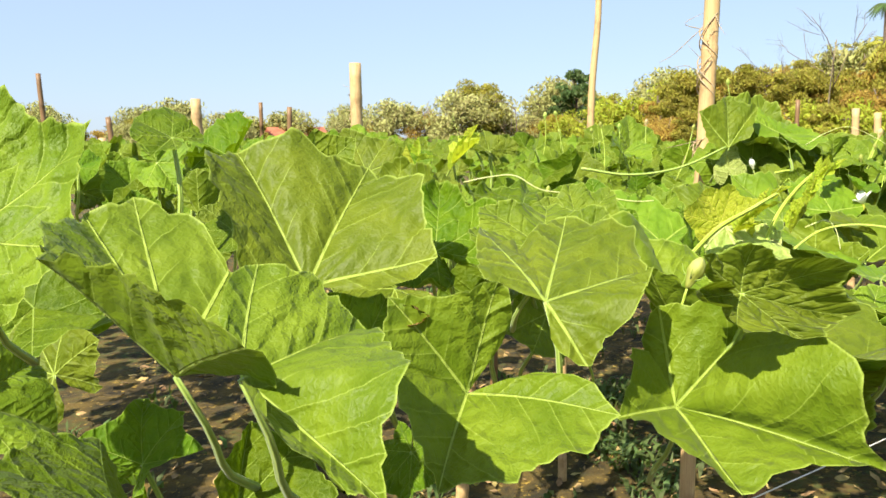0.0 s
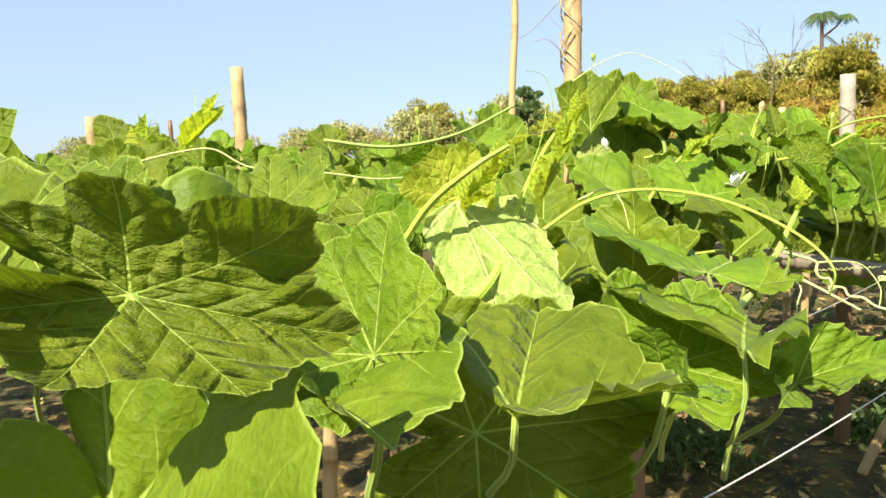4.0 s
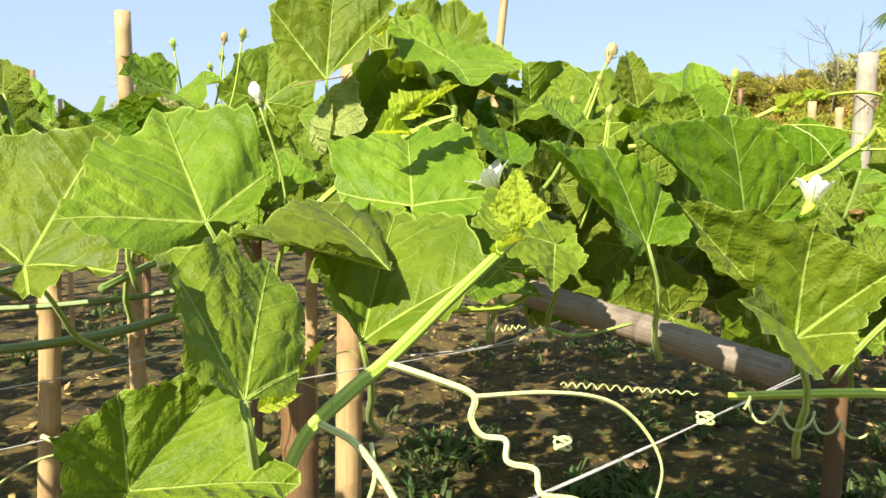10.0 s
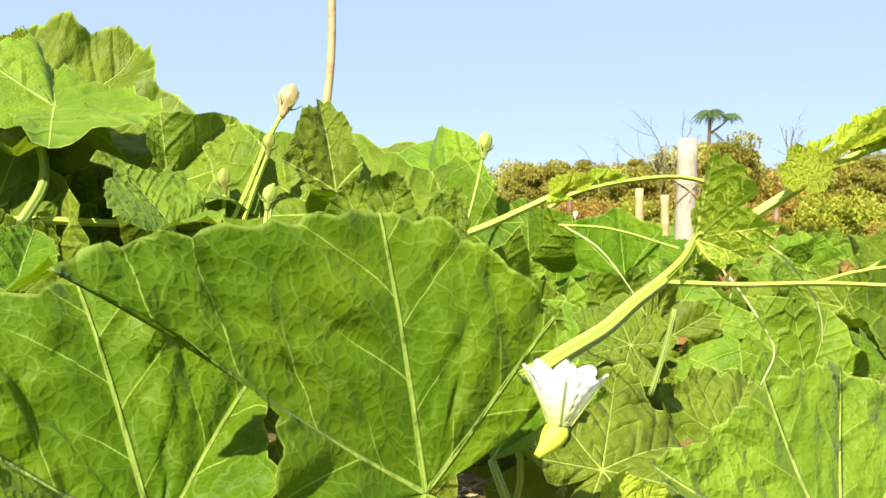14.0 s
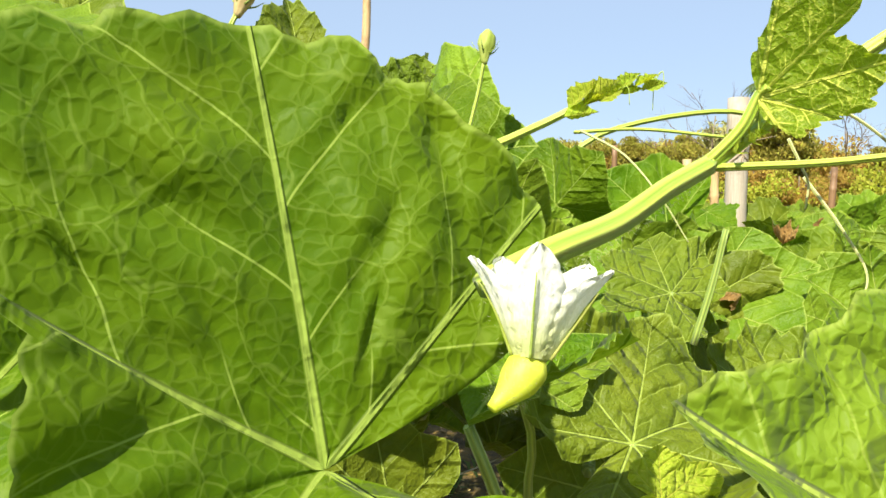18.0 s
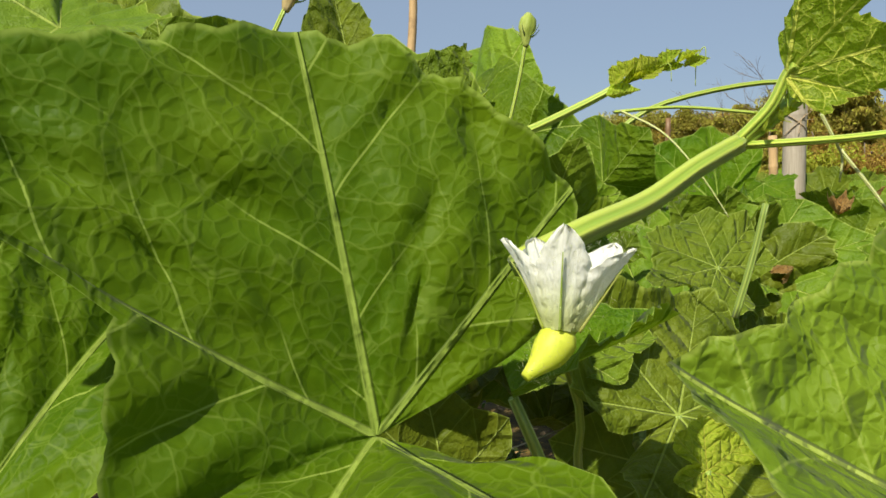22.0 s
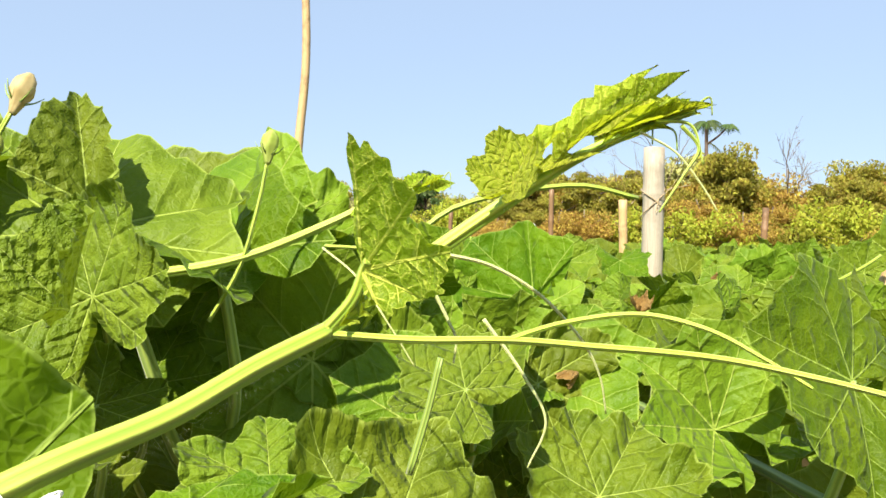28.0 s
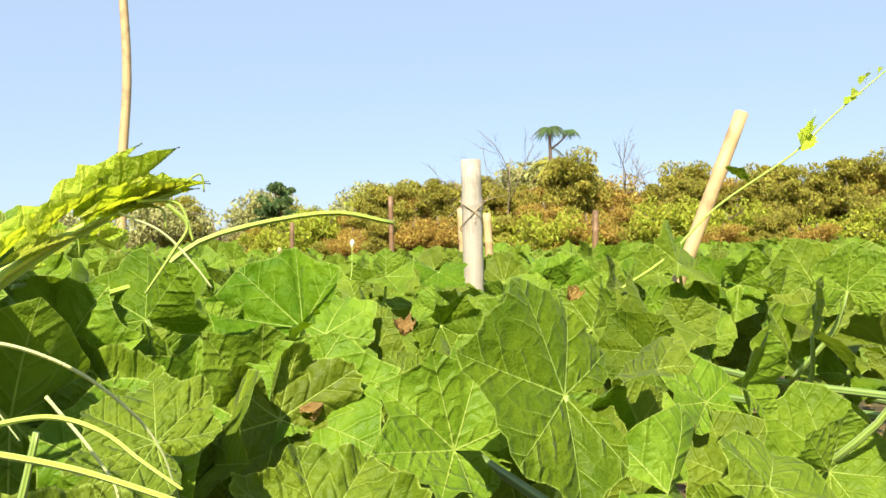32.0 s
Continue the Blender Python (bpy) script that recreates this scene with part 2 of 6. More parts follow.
def soil_material():
    m = Nodes("soil", 0.95)
    p = m.place()
    big, mid, fine = m.noise(p, 0.55, 5.0), m.noise(p, 5.0, 6.0, 0.65), m.noise(p, 48.0, 5.0, 0.7)
    # dark base and pale flecks put canopy shade and sun spots into the colour
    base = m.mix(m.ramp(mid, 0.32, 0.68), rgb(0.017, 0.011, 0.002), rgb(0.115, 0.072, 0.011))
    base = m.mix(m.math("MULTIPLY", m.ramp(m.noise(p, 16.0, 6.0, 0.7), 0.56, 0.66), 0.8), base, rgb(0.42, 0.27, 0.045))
    green = m.math("MULTIPLY", m.ramp(big, 0.42, 0.62), m.ramp(m.noise(p, 11.0, 5.0, 0.7), 0.45, 0.65))
    base = m.mix(m.math("MULTIPLY", green, 0.8), base, rgb(0.06, 0.085, 0.012))
    m.colour(base)
    m.bump(m.math("ADD", mid, m.math("MULTIPLY", fine, 0.5)), 0.9, 0.03)
    return m.mat


SOIL = soil_material()


def plain(name, dark, light, rough, scale=20.0, glow=None, share=0.3):
    m = Nodes(name, rough)
    fac = m.noise(m.coords(), scale, 5.0, 0.6)
    shift = m.node("HueSaturation", Color=m.mix(m.ramp(fac, 0.3, 0.7), dark, light), Value=m.math("ADD", m.math("MULTIPLY", m.chance(), 0.6), 0.7), Hue=m.math("ADD", m.math("MULTIPLY", m.chance(), 0.05), 0.475))
    m.colour(shift.outputs[0])
    if glow:
        lit = m.node("BsdfTranslucent", Color=m.mix(0.5, shift.outputs[0], glow))
        both = m.node("MixShader", Fac=share)
        m.put(both.inputs[1], m.bsdf.outputs[0])
        m.put(both.inputs[2], lit.outputs[0])
        m.put(m.out.inputs[0], both.outputs[0])
    return m.mat


WEED = plain("weed", rgb(0.050, 0.092, 0.017), rgb(0.101, 0.143, 0.034), 0.7, 9.0, rgb(0.252, 0.336, 0.042))
LEAF_DRY = leaf_material("leaf_dried", rgb(0.30, 0.16, 0.04), rgb(0.48, 0.30, 0.08), rgb(0.55, 0.40, 0.16), rgb(0.5, 0.28, 0.05), share=0.25)
LITTER = plain("dry_litter", rgb(0.22, 0.13, 0.05), rgb(0.46, 0.32, 0.13), 0.85, 12.0)
CROWN_OLIVE = plain("crown_olive", rgb(0.215, 0.200, 0.022), rgb(0.420, 0.365, 0.050), 0.7, 1.2, rgb(0.336, 0.319, 0.034), 0.4)
CROWN_GREEN = plain("crown_green", rgb(0.06, 0.11, 0.028), rgb(0.13, 0.19, 0.05), 0.7, 1.2, rgb(0.168, 0.252, 0.042), 0.4)
CROWN_LIME = plain("crown_lime", rgb(0.286, 0.319, 0.017), rgb(0.454, 0.470, 0.042), 0.7, 1.2, rgb(0.420, 0.437, 0.034), 0.4)
CROWN_RUST = plain("crown_rust", rgb(0.300, 0.195, 0.028), rgb(0.510, 0.355, 0.065), 0.75, 1.2, rgb(0.420, 0.252, 0.042), 0.4)
# distance haze is put into these crowns as a paler base colour
CROWN_HAZE = plain("crown_hazed", rgb(0.31, 0.30, 0.09), rgb(0.45, 0.43, 0.16), 0.8, 0.8, rgb(0.252, 0.252, 0.084))
BARK = plain("bark", rgb(0.10, 0.075, 0.05), rgb(0.20, 0.15, 0.10), 0.9, 14.0)


def petal_material():
    """White crinkled tissue with fine veins, yellowish towards its base, that lets light through."""
    m = Nodes("petal_white", 0.6)
    p = m.coords()
    high = m.node("SeparateXYZ", Vector=p).outputs[2]
    crease = m.noise(m.node("Mapping", Vector=p, Scale=(9.0, 9.0, 1.0)).outputs[0], 160.0, 4.0)
    base = m.mix(m.ramp(crease, 0.35, 0.65), rgb(0.82, 0.82, 0.72), rgb(0.92, 0.92, 0.88))
    base = m.mix(m.ramp(high, 0.002, 0.016, 0.75, 0.0), base, rgb(0.62, 0.68, 0.20))
    m.colour(base)
    normal = m.bump(crease, 0.5, 0.0008)
    lit = m.node("BsdfTranslucent", Color=m.mix(0.5, base, rgb(0.85, 0.85, 0.65)), Normal=normal)
    both = m.node("MixShader", Fac=0.35)
    m.put(both.inputs[1], m.bsdf.outputs[0])
    m.put(both.inputs[2], lit.outputs[0])
    m.put(m.out.inputs[0], both.outputs[0])
    return m.mat


PETAL = petal_material()
SEPAL = plain("bud_yellow_green", rgb(0.344, 0.440, 0.0630), rgb(0.541, 0.598, 0.1750), 0.6, 70.0, rgb(0.6, 0.62, 0.1), 0.3)
OVARY = plain("ovary_yellow", rgb(0.52, 0.55, 0.03), rgb(0.68, 0.66, 0.08), 0.55, 80.0, rgb(0.6, 0.6, 0.05), 0.25)
BUD_TAN = plain("bud_cream", rgb(0.521, 0.410, 0.1612), rgb(0.689, 0.590, 0.2790), 0.6, 90.0, rgb(0.7, 0.6, 0.3), 0.25)
STRING = plain("nylon_string", rgb(0.45, 0.42, 0.38), rgb(0.66, 0.62, 0.58), 0.45, 60.0)
HAIR = plain("stem_hair", rgb(0.55, 0.60, 0.30), rgb(0.80, 0.80, 0.55), 0.5, 60.0, rgb(0.7, 0.7, 0.4), 0.4)
ROOF_RED = plain("roof_rust_red", rgb(0.30, 0.09, 0.05), rgb(0.45, 0.16, 0.09), 0.7, 3.0)
WALL_PALE = plain("wall_pale", rgb(0.45, 0.40, 0.34), rgb(0.6, 0.55, 0.48), 0.9, 3.0)


# ---------------------------------------------------------------- mesh helpers
def mesh_of(name, verts, faces, material, uvs=(), smooth=True, corner_uvs=()):
    """A mesh from arrays. faces: an (n, 3 or 4) array or a list of such arrays; uvs: pairs of a layer's name and an array per vertex; corner_uvs: per face corner."""
    faces = faces if isinstance(faces, list) else [faces]
    verts = np.asarray(verts, np.float32)
    sizes = np.concatenate([np.full(len(f), f.shape[1], np.int32) for f in faces])
    corner = np.concatenate([np.asarray(f, np.int32).ravel() for f in faces])
    me = bpy.data.meshes.new(name)
    me.vertices.add(len(verts))
    me.vertices.foreach_set("co", verts.ravel())
    me.loops.add(len(corner))
    me.loops.foreach_set("vertex_index", corner)
    me.polygons.add(len(sizes))
    me.polygons.foreach_set("loop_start", np.concatenate([[0], np.cumsum(sizes)[:-1]]).astype(np.int32))
    for layer, values in uvs:
        data = me.uv_layers.new(name=layer)
        data.data.foreach_set("uv", np.asarray(values, np.float32)[corner].ravel())
    for layer, values in corner_uvs:
        data = me.uv_layers.new(name=layer)
        data.data.foreach_set("uv", np.asarray(values, np.float32).ravel())
    me.update(calc_edges=True)
    me.polygons.foreach_set("use_smooth", np.full(len(sizes), smooth, bool))
    me.materials.append(material)
    me.validate()
    return me


def part(name, me, parent=None, label="", m=None):
    ob = new(name, me)
    if parent is not None:
        ob.parent = parent
    if m is not None:
        ob.matrix_basis = m
    return tagged(ob, label)


def thing(name, label, category, group="", kind="", me=None):
    return tagged(new(name, me), label, category, group, kind)


def smooth_line(points, n=24):
    """A Catmull-Rom line through the points."""
    p = np.asarray(points, float)
    p = np.vstack([2 * p[0] - p[1], p, 2 * p[-1] - p[-2]])
    u = np.linspace(0, len(p) - 3 - 1e-9, n)
    i = u.astype(int)
    f = (u - i)[:, None]
    a, b, c, d = p[i], p[i + 1], p[i + 2], p[i + 3]
    return 0.5 * (2 * b + (c - a) * f + (2 * a - 5 * b + 4 * c - d) * f**2 + (3 * b - a - 3 * c + d) * f**3)


def tube_arrays(line, radii, sides=8, ribs=0, depth=0.12, caps=True):
    """Verts, quads and uv of a tube along a line; ribs: lengthwise ridges."""
    line = np.asarray(line, float)
    n = len(line)
    radii = np.interp(np.linspace(0, 1, n), np.linspace(0, 1, len(np.atleast_1d(radii))), np.atleast_1d(radii))
    t = np.gradient(line, axis=0)
    t /= np.linalg.norm(t, axis=1)[:, None] + 1e-12
    ref = np.array([0.0, 0.0, 1.0]) if abs(t[0, 2]) < 0.9 else np.array([1.0, 0.0, 0.0])
    side = np.zeros_like(t)
    for k in range(n):
        ref = ref - t[k] * (ref @ t[k])
        ref /= np.linalg.norm(ref) + 1e-12
        side[k] = ref
    other = np.cross(t, side)
    a = np.linspace(0, 2 * np.pi, sides + 1)
    r = radii[:, None] * (1 + (depth * np.cos(ribs * a)[None] if ribs else 0.0) * np.ones_like(a)[None])
    v = line[:, None] + r[..., None] * (np.cos(a)[None, :, None] * side[:, None] + np.sin(a)[None, :, None] * other[:, None])
    length = np.concatenate([[0], np.cumsum(np.linalg.norm(np.diff(line, axis=0), axis=1))])
    uv = np.stack([np.broadcast_to(a / (2 * np.pi), (n, sides + 1)), np.broadcast_to(length[:, None], (n, sides + 1))], -1)
    i, j = np.meshgrid(np.arange(n - 1), np.arange(sides), indexing="ij")
    k = i * (sides + 1) + j
    q = np.stack([k, k + 1, k + sides + 2, k + sides + 1], -1).reshape(-1, 4)
    v, uv = v.reshape(-1, 3), uv.reshape(-1, 2)
    if not caps:
        return v, [q], uv
    ends = []
    for base, flip in ((0, True), ((n - 1) * (sides + 1), False)):
        centre = len(v)
        v = np.vstack([v, line[0 if flip else -1]])
        uv = np.vstack([uv, [0.5, 0.0]])
        j = base + np.arange(sides)
        ends.append(np.stack([np.full(sides, centre), j + 1, j] if flip else [np.full(sides, centre), j, j + 1], -1))
    return v, [q, np.vstack(ends)], uv


def tube(name, points, radii, material, parent=None, label="", sides=8, n=24, ribs=0, depth=0.12, m=None):
    line = smooth_line(points, n) if len(points) > 2 or n != 2 else points
    v, f, uv = tube_arrays(line, radii, sides, ribs, depth)
    return part(name, mesh_of(name, v, f, material, [("tube", uv)]), parent, label, m)


def join(chunks):
    """Joins (verts, [face arrays], uv arrays...) into one."""
    verts, faces, uvs, at = [], {}, [], 0
    for v, fs, *uv in chunks:
        verts.append(v)
        uvs.append(uv)
        for f in fs:
            faces.setdefault(f.shape[1], []).append(f + at)
        at += len(v)
    return np.vstack(verts), [np.vstack(f) for f in faces.values()], [np.vstack([u[k] for u in uvs]) for k in range(len(uvs[0]))]


# ---------------------------------------------------------------- the gourd leaf
VEIN_ANGLES = np.radians([-142, -98, -48, 0, 48, 98, 142])
RIM_A = np.radians([0, 24, 48, 73, 98, 122, 144, 160, 172, 177])
RIM_R = np.array([1.0, 0.80, 0.98, 0.77, 0.92, 0.70, 0.76, 0.58, 0.30, 0.10])


# the rim of a lopsided blade: long at the tip and at one rear lobe
SIDE_A = [-177, -165, -142, -120, -98, -75, -48, -25, -10, 0, 10, 24, 48, 60, 73, 98, 115, 130, 150, 165, 177]
SIDE_R = [0.08, 0.55, 0.88, 0.76, 0.52, 0.46, 0.52, 0.60, 0.86, 1.0, 0.92, 0.74, 0.63, 0.63, 0.68, 0.79, 0.72, 0.56, 0.36, 0.2, 0.06]


def leaf_arrays(cols=8, rings=16, seed=0, cup=0.0, bend=0.15, fold=0.12, ruffle=0.10, pleat=0.5, waves=7, curl=0.0, teeth=0.035, lobes=1.0, sag=0.0, heel=0.0, lopsided=0.0, wing=0.0, rear=1.0, buckle=1.0):
    """A blade of radius 1: junction at 0, tip along +y, upper face +z."""
    rnd = np.random.RandomState(seed)
    edges = [-np.radians(177)]
    for a, b in zip(VEIN_ANGLES, list(VEIN_ANGLES[1:]) + [None]):
        edges += [a, (a + b) / 2 if b is not None else np.radians(177)]
    theta = np.concatenate([np.linspace(a, b, cols, endpoint=False) for a, b in zip(edges, edges[1:])] + [[edges[-1]]])
    flat_r = 0.84 + (RIM_R - 0.84) * np.where(RIM_A < 2.2, lobes, 1.0)
    rim = np.interp(np.abs(theta), RIM_A, flat_r)
    if lopsided:
        rim = np.interp(np.degrees(theta), SIDE_A, SIDE_R)
    rim = np.convolve(np.pad(rim, 2, mode="edge"), [0.08, 0.2, 0.44, 0.2, 0.08], "valid")
    rim *= 1 + 0.06 * np.sin(2 * theta + rnd.uniform(0, 6)) + 0.04 * np.sin(5 * theta + rnd.uniform(0, 6))
    rim *= np.interp(np.abs(theta), [1.15, 1.75], [1.0, rear])
    saw = ((theta * 6.2 + 0.35 * np.sin(theta * 3 + seed)) % 1.0)
    rim *= 1 + teeth * (1 - 2 * np.abs(saw - 0.35)) * np.where(np.abs(theta) < 2.9, 1, 0.3) + rnd.uniform(-0.012, 0.012, len(theta))
    frac = np.linspace(0, 1, rings + 1) ** 0.8
    frac[0] = 0.004
    r = frac[:, None] * rim[None]
    turned = theta - radians(lopsided) * (theta / math.pi) ** 2
    x, y = r * np.sin(turned), r * np.cos(turned)
    near = VEIN_ANGLES[np.argmin(np.abs(theta[:, None] - VEIN_ANGLES[None]), 1)]
    off = np.abs(np.sin(theta - near))[None] * r
    along = np.cos(theta - near)[None] * r
    e = frac[:, None] * np.ones_like(theta)[None]
    p1, p2, p3 = rnd.uniform(0, 6.28, 3)
    z = pleat * (off * (1 - 0.9 * off / (0.45 * np.maximum(r, 0.02)))) * 0.6
    z = z + cup * r**2
    z = z + buckle * 0.016 * np.sin(21 * along - 12 * off + p2) * np.minimum(off * 9, 1) * e + buckle * 0.010 * np.sin(37 * along + 17 * theta + p3) * np.minimum(off * 9, 1)
    z = z + ruffle * e**3.0 * (0.6 * np.sin(waves * theta + p1) + 0.4 * np.sin((2 * waves + 1) * theta + p2))
    z = z + 0.05 * np.sin(2.7 * x + p3) * np.sin(2.3 * y + p1) * e
    z = z + fold * np.abs(x) ** 1.15
    z = z - bend * np.where(y > 0, y**2, 0.7 * y**2)
    z = z - sag * x**2 + heel * np.where(y < 0, y**2, 0.0)
    z = z + wing * np.where(x < 0, x**2, 0.0)
    z = z + curl * np.maximum(e - 0.82, 0) ** 1.5 * 4 * (0.5 + 0.5 * np.sin(2 * theta + p2))
    v = np.stack([x, y, z], -1).reshape(-1, 3)
    nc = len(theta)
    i, j = np.meshgrid(np.arange(rings), np.arange(nc - 1), indexing="ij")
    k = i * nc + j
    q = np.stack([k, k + 1, k + nc + 1, k + nc], -1).reshape(-1, 4)
    return v, [q], np.stack([x, y], -1).reshape(-1, 2), np.stack([along, off], -1).reshape(-1, 2), np.stack([e, 0 * e], -1).reshape(-1, 2)


def leaf_mesh(material, **kw):
    v, f, flat, vein, edge = leaf_arrays(**kw)
    return mesh_of("leaf", v, f, material, [("flat", flat), ("vein", vein), ("edge", edge)])


def vein_dirs(veins):
    """Unit directions and lengths from (heading, rise, length): degrees clockwise from +y and upward, metres."""
    h, r, length = np.array([v[:3] for v in veins], float).T
    h, r = np.radians(h), np.radians(r)
    return np.stack([np.sin(h) * np.cos(r), np.cos(h) * np.cos(r), np.sin(r)], -1), length


def turn_between(a, b, f):
    """Directions on the way from a to b, and the angle between them."""
    w = math.acos(max(-1.0, min(1.0, float(a @ b)))) + 1e-6
    return (np.sin((1 - f) * w)[:, None] * a + np.sin(f * w)[:, None] * b) / math.sin(w), w


def beyond(a, b, angle):
    """The direction past b, on the way from a."""
    side = b - a * float(a @ b)
    side /= np.linalg.norm(side) + 1e-9
    w = math.acos(max(-1.0, min(1.0, float(a @ b)))) + angle
    return math.cos(w) * a + math.sin(w) * side


def blade_arrays(veins, cols=9, rings=22, seed=0, notch=0.88, ruffle=0.04, pleat=0.09, arch=0.10, quilt=1.0, teeth=0.035, ends=0.5, cup=0.05):
    """A blade stretched between its main veins, which are listed clockwise from the sinus; its longest vein is 1.
    An entry that ends in a 0 shapes the rim alone."""
    rnd = np.random.RandomState(seed)
    dirs, length = vein_dirs(veins)
    length = length / length.max()
    n = len(dirs)
    # the outer halves of the two rear lobes
    chain = [beyond(dirs[1], dirs[0], 0.4), *dirs, beyond(dirs[-2], dirs[-1], 0.4)]
    reach = [length[0] * ends, *length, length[-1] * ends]
    d, rim, theta, total, turns = [], [], [], 0.0, []
    for k in range(n + 1):
        outer = k in (0, n)
        w = turn_between(chain[k], chain[k + 1], np.zeros(1))[1]
        count = max(3, int(round(cols * (0.5 if outer else min(1.4, 0.35 + w / 0.8)))))
        f = np.linspace(0, 1, count, endpoint=False)
        if k == n:
            f = np.append(f, 1.0)
        d.append(turn_between(chain[k], chain[k + 1], f)[0])
        dip = (1 - notch) * min(w / 0.8, 1.4)
        lobe = (reach[k] * (1 - f) + reach[k + 1] * f) * (1 - dip * np.sin(math.pi * f) ** 1.3)
        if outer:
            s = f if k == 0 else 1 - f
            lobe = reach[k + (k == 0)] * (ends + (1 - ends) * s**0.6)
        rim.append(lobe)
        turns.append(total)
        theta.append(total + f * w)
        total += w
    d, rim, theta = np.concatenate(d), np.concatenate(rim), np.concatenate(theta)
    d /= np.linalg.norm(d, axis=1)[:, None]
    # the place of each column between two veins
    lines = np.array([turns[k + 1] for k in range(n) if len(veins[k]) == 3])
    low = np.clip(np.searchsorted(lines, theta + 1e-6) - 1, 0, len(lines) - 2)
    wide = np.maximum(lines[low + 1] - lines[low], 1e-3)
    f_all = (theta - lines[low]) / wide
    inside = (f_all >= -1e-6) & (f_all <= 1 + 1e-6)
    over = np.where(f_all < 0, -f_all, f_all - 1) * wide
    delta = np.where(inside, np.minimum(f_all, 1 - f_all) * wide, over)
    g = np.where(inside, 2 * delta / wide, np.minimum(over / 0.5, 1.0))
    swell = np.where(inside, 4 * np.clip(f_all, 0, 1) * (1 - np.clip(f_all, 0, 1)), 0.6 * g)
    wide = np.where(inside, wide, 0.5)
    delta = np.minimum(delta, 1.2)
    lines, theta = lines - total / 2, theta - total / 2
    saw = (theta * 5.6 + 0.5 * np.sin(theta * 3.1 + seed)) % 1.0
    rim = rim * (1 + teeth * (1 - 2 * np.abs(saw - 0.35)) + 0.5 * teeth * np.sin(theta * 4.3 + seed) + rnd.uniform(-0.4, 0.4, len(theta)) * teeth)
    normal = np.cross(np.gradient(d, axis=0), d)
    for _ in range(5):
        normal = (np.vstack([normal[:1], normal[:-1]]) + 2 * normal + np.vstack([normal[1:], normal[-1:]])) / 4
    normal /= np.linalg.norm(normal, axis=1)[:, None] + 1e-9
    e = np.linspace(0, 1, rings + 1) ** 0.85
    e[0] = 0.004
    r = e[:, None] * rim[None]
    p = r[..., None] * d[None]
    off, along = np.sin(delta)[None] * r, np.cos(delta)[None] * r
    p1, p2, p3, p4 = rnd.uniform(0, 6.28, 4)
    lift = pleat * r * swell[None] ** 0.9 * np.minimum(wide / 0.8, 1.6)[None]
    lift = lift + ruffle * (e[:, None] ** 3) * (0.65 * np.sin(5.3 * theta + p1) + 0.45 * np.sin(11.7 * theta + p2))[None]
    lift = lift + 0.5 * ruffle * (e[:, None] ** 6) * np.sin(27 * theta + p4)[None]
    lift = lift + 0.03 * np.sin(4.1 * r + 2.0 * theta[None] + p3) * e[:, None]
    lift = lift + cup * r**2
    # puckers between the side veins; each half of a sector has its own
    ph = (half_index(g) * 0.37 + rnd.uniform()) % 1.0
    bent = along - 0.75 * np.maximum(off, 0) ** 0.85
    gap = np.abs(((bent / SIDE_STEP + ph[None]) % 1.0) - 0.5) * SIDE_STEP
    far = np.minimum(off * 9, 1)
    lift = lift + quilt * 0.017 * (1 - np.exp(-((gap / 0.035) ** 2))) * far * np.clip(2 - g * 1.5, 0.3, 1.0)[None]
    lift = lift + quilt * 0.007 * np.sin(29 * along + 2.0 * p1 + 7 * theta[None]) * np.sin(25 * off + 9 * theta[None]) * far * np.sqrt(e)[:, None]
    p = p + lift[..., None] * normal[None]
    p[..., 2] += arch * r * (1 - e[:, None])
    nc = len(theta)
    i, j = np.meshgrid(np.arange(rings), np.arange(nc - 1), indexing="ij")
    k = i * nc + j
    q = np.stack([k, k + nc, k + nc + 1, k + 1], -1).reshape(-1, 4)
    flat = r[..., None] * np.stack([np.sin(theta), np.cos(theta)], -1)[None]
    edge = np.stack([np.broadcast_to(e[:, None], r.shape), 0 * r], -1)
    # per corner: how far from the vein towards the middle of the sector, and the offset of the side veins
    cg = np.stack([g[j], g[j], g[j + 1], g[j + 1]], -1)
    cp = np.repeat(ph[:-1][j][..., None], 4, -1)
    sector = np.stack([cg, cp], -1).reshape(-1, 2)
    return p.reshape(-1, 3), [q], flat.reshape(-1, 2), np.stack([along, off], -1).reshape(-1, 2), edge.reshape(-1, 2), sector


def half_index(g):
    """Numbers the half sectors along the columns of a blade: a new one at each vein and at each middle."""
    rising = np.append(np.diff(g) > 0, False)
    return np.cumsum(np.append([0], rising[1:] != rising[:-1]))


def blade_mesh(material, veins, **kw):
    v, f, flat, vein, edge, sector = blade_arrays(veins, **kw)
    return mesh_of("leaf", v, f, material, [("flat", flat), ("vein", vein), ("edge", edge)], corner_uvs=[("sector", sector)])


def frame_of(x, y, z, heading, pitch, roll, size, wide=1.0):
    """A blade's pose: heading of the tip (degrees clockwise from +y), pitch of the midrib upward, roll to the right."""
    return Matrix.Translation((x, y, z)) @ Euler((0, 0, radians(-heading))).to_matrix().to_4x4() @ Euler((radians(pitch), 0, 0)).to_matrix().to_4x4() @ Euler((0, radians(roll), 0)).to_matrix().to_4x4() @ Matrix.Diagonal((size * wide, size, size, 1))


# ---------------------------------------------------------------- ground
GROUND = -0.45   # the soil, under the trellis strings at about 0.97


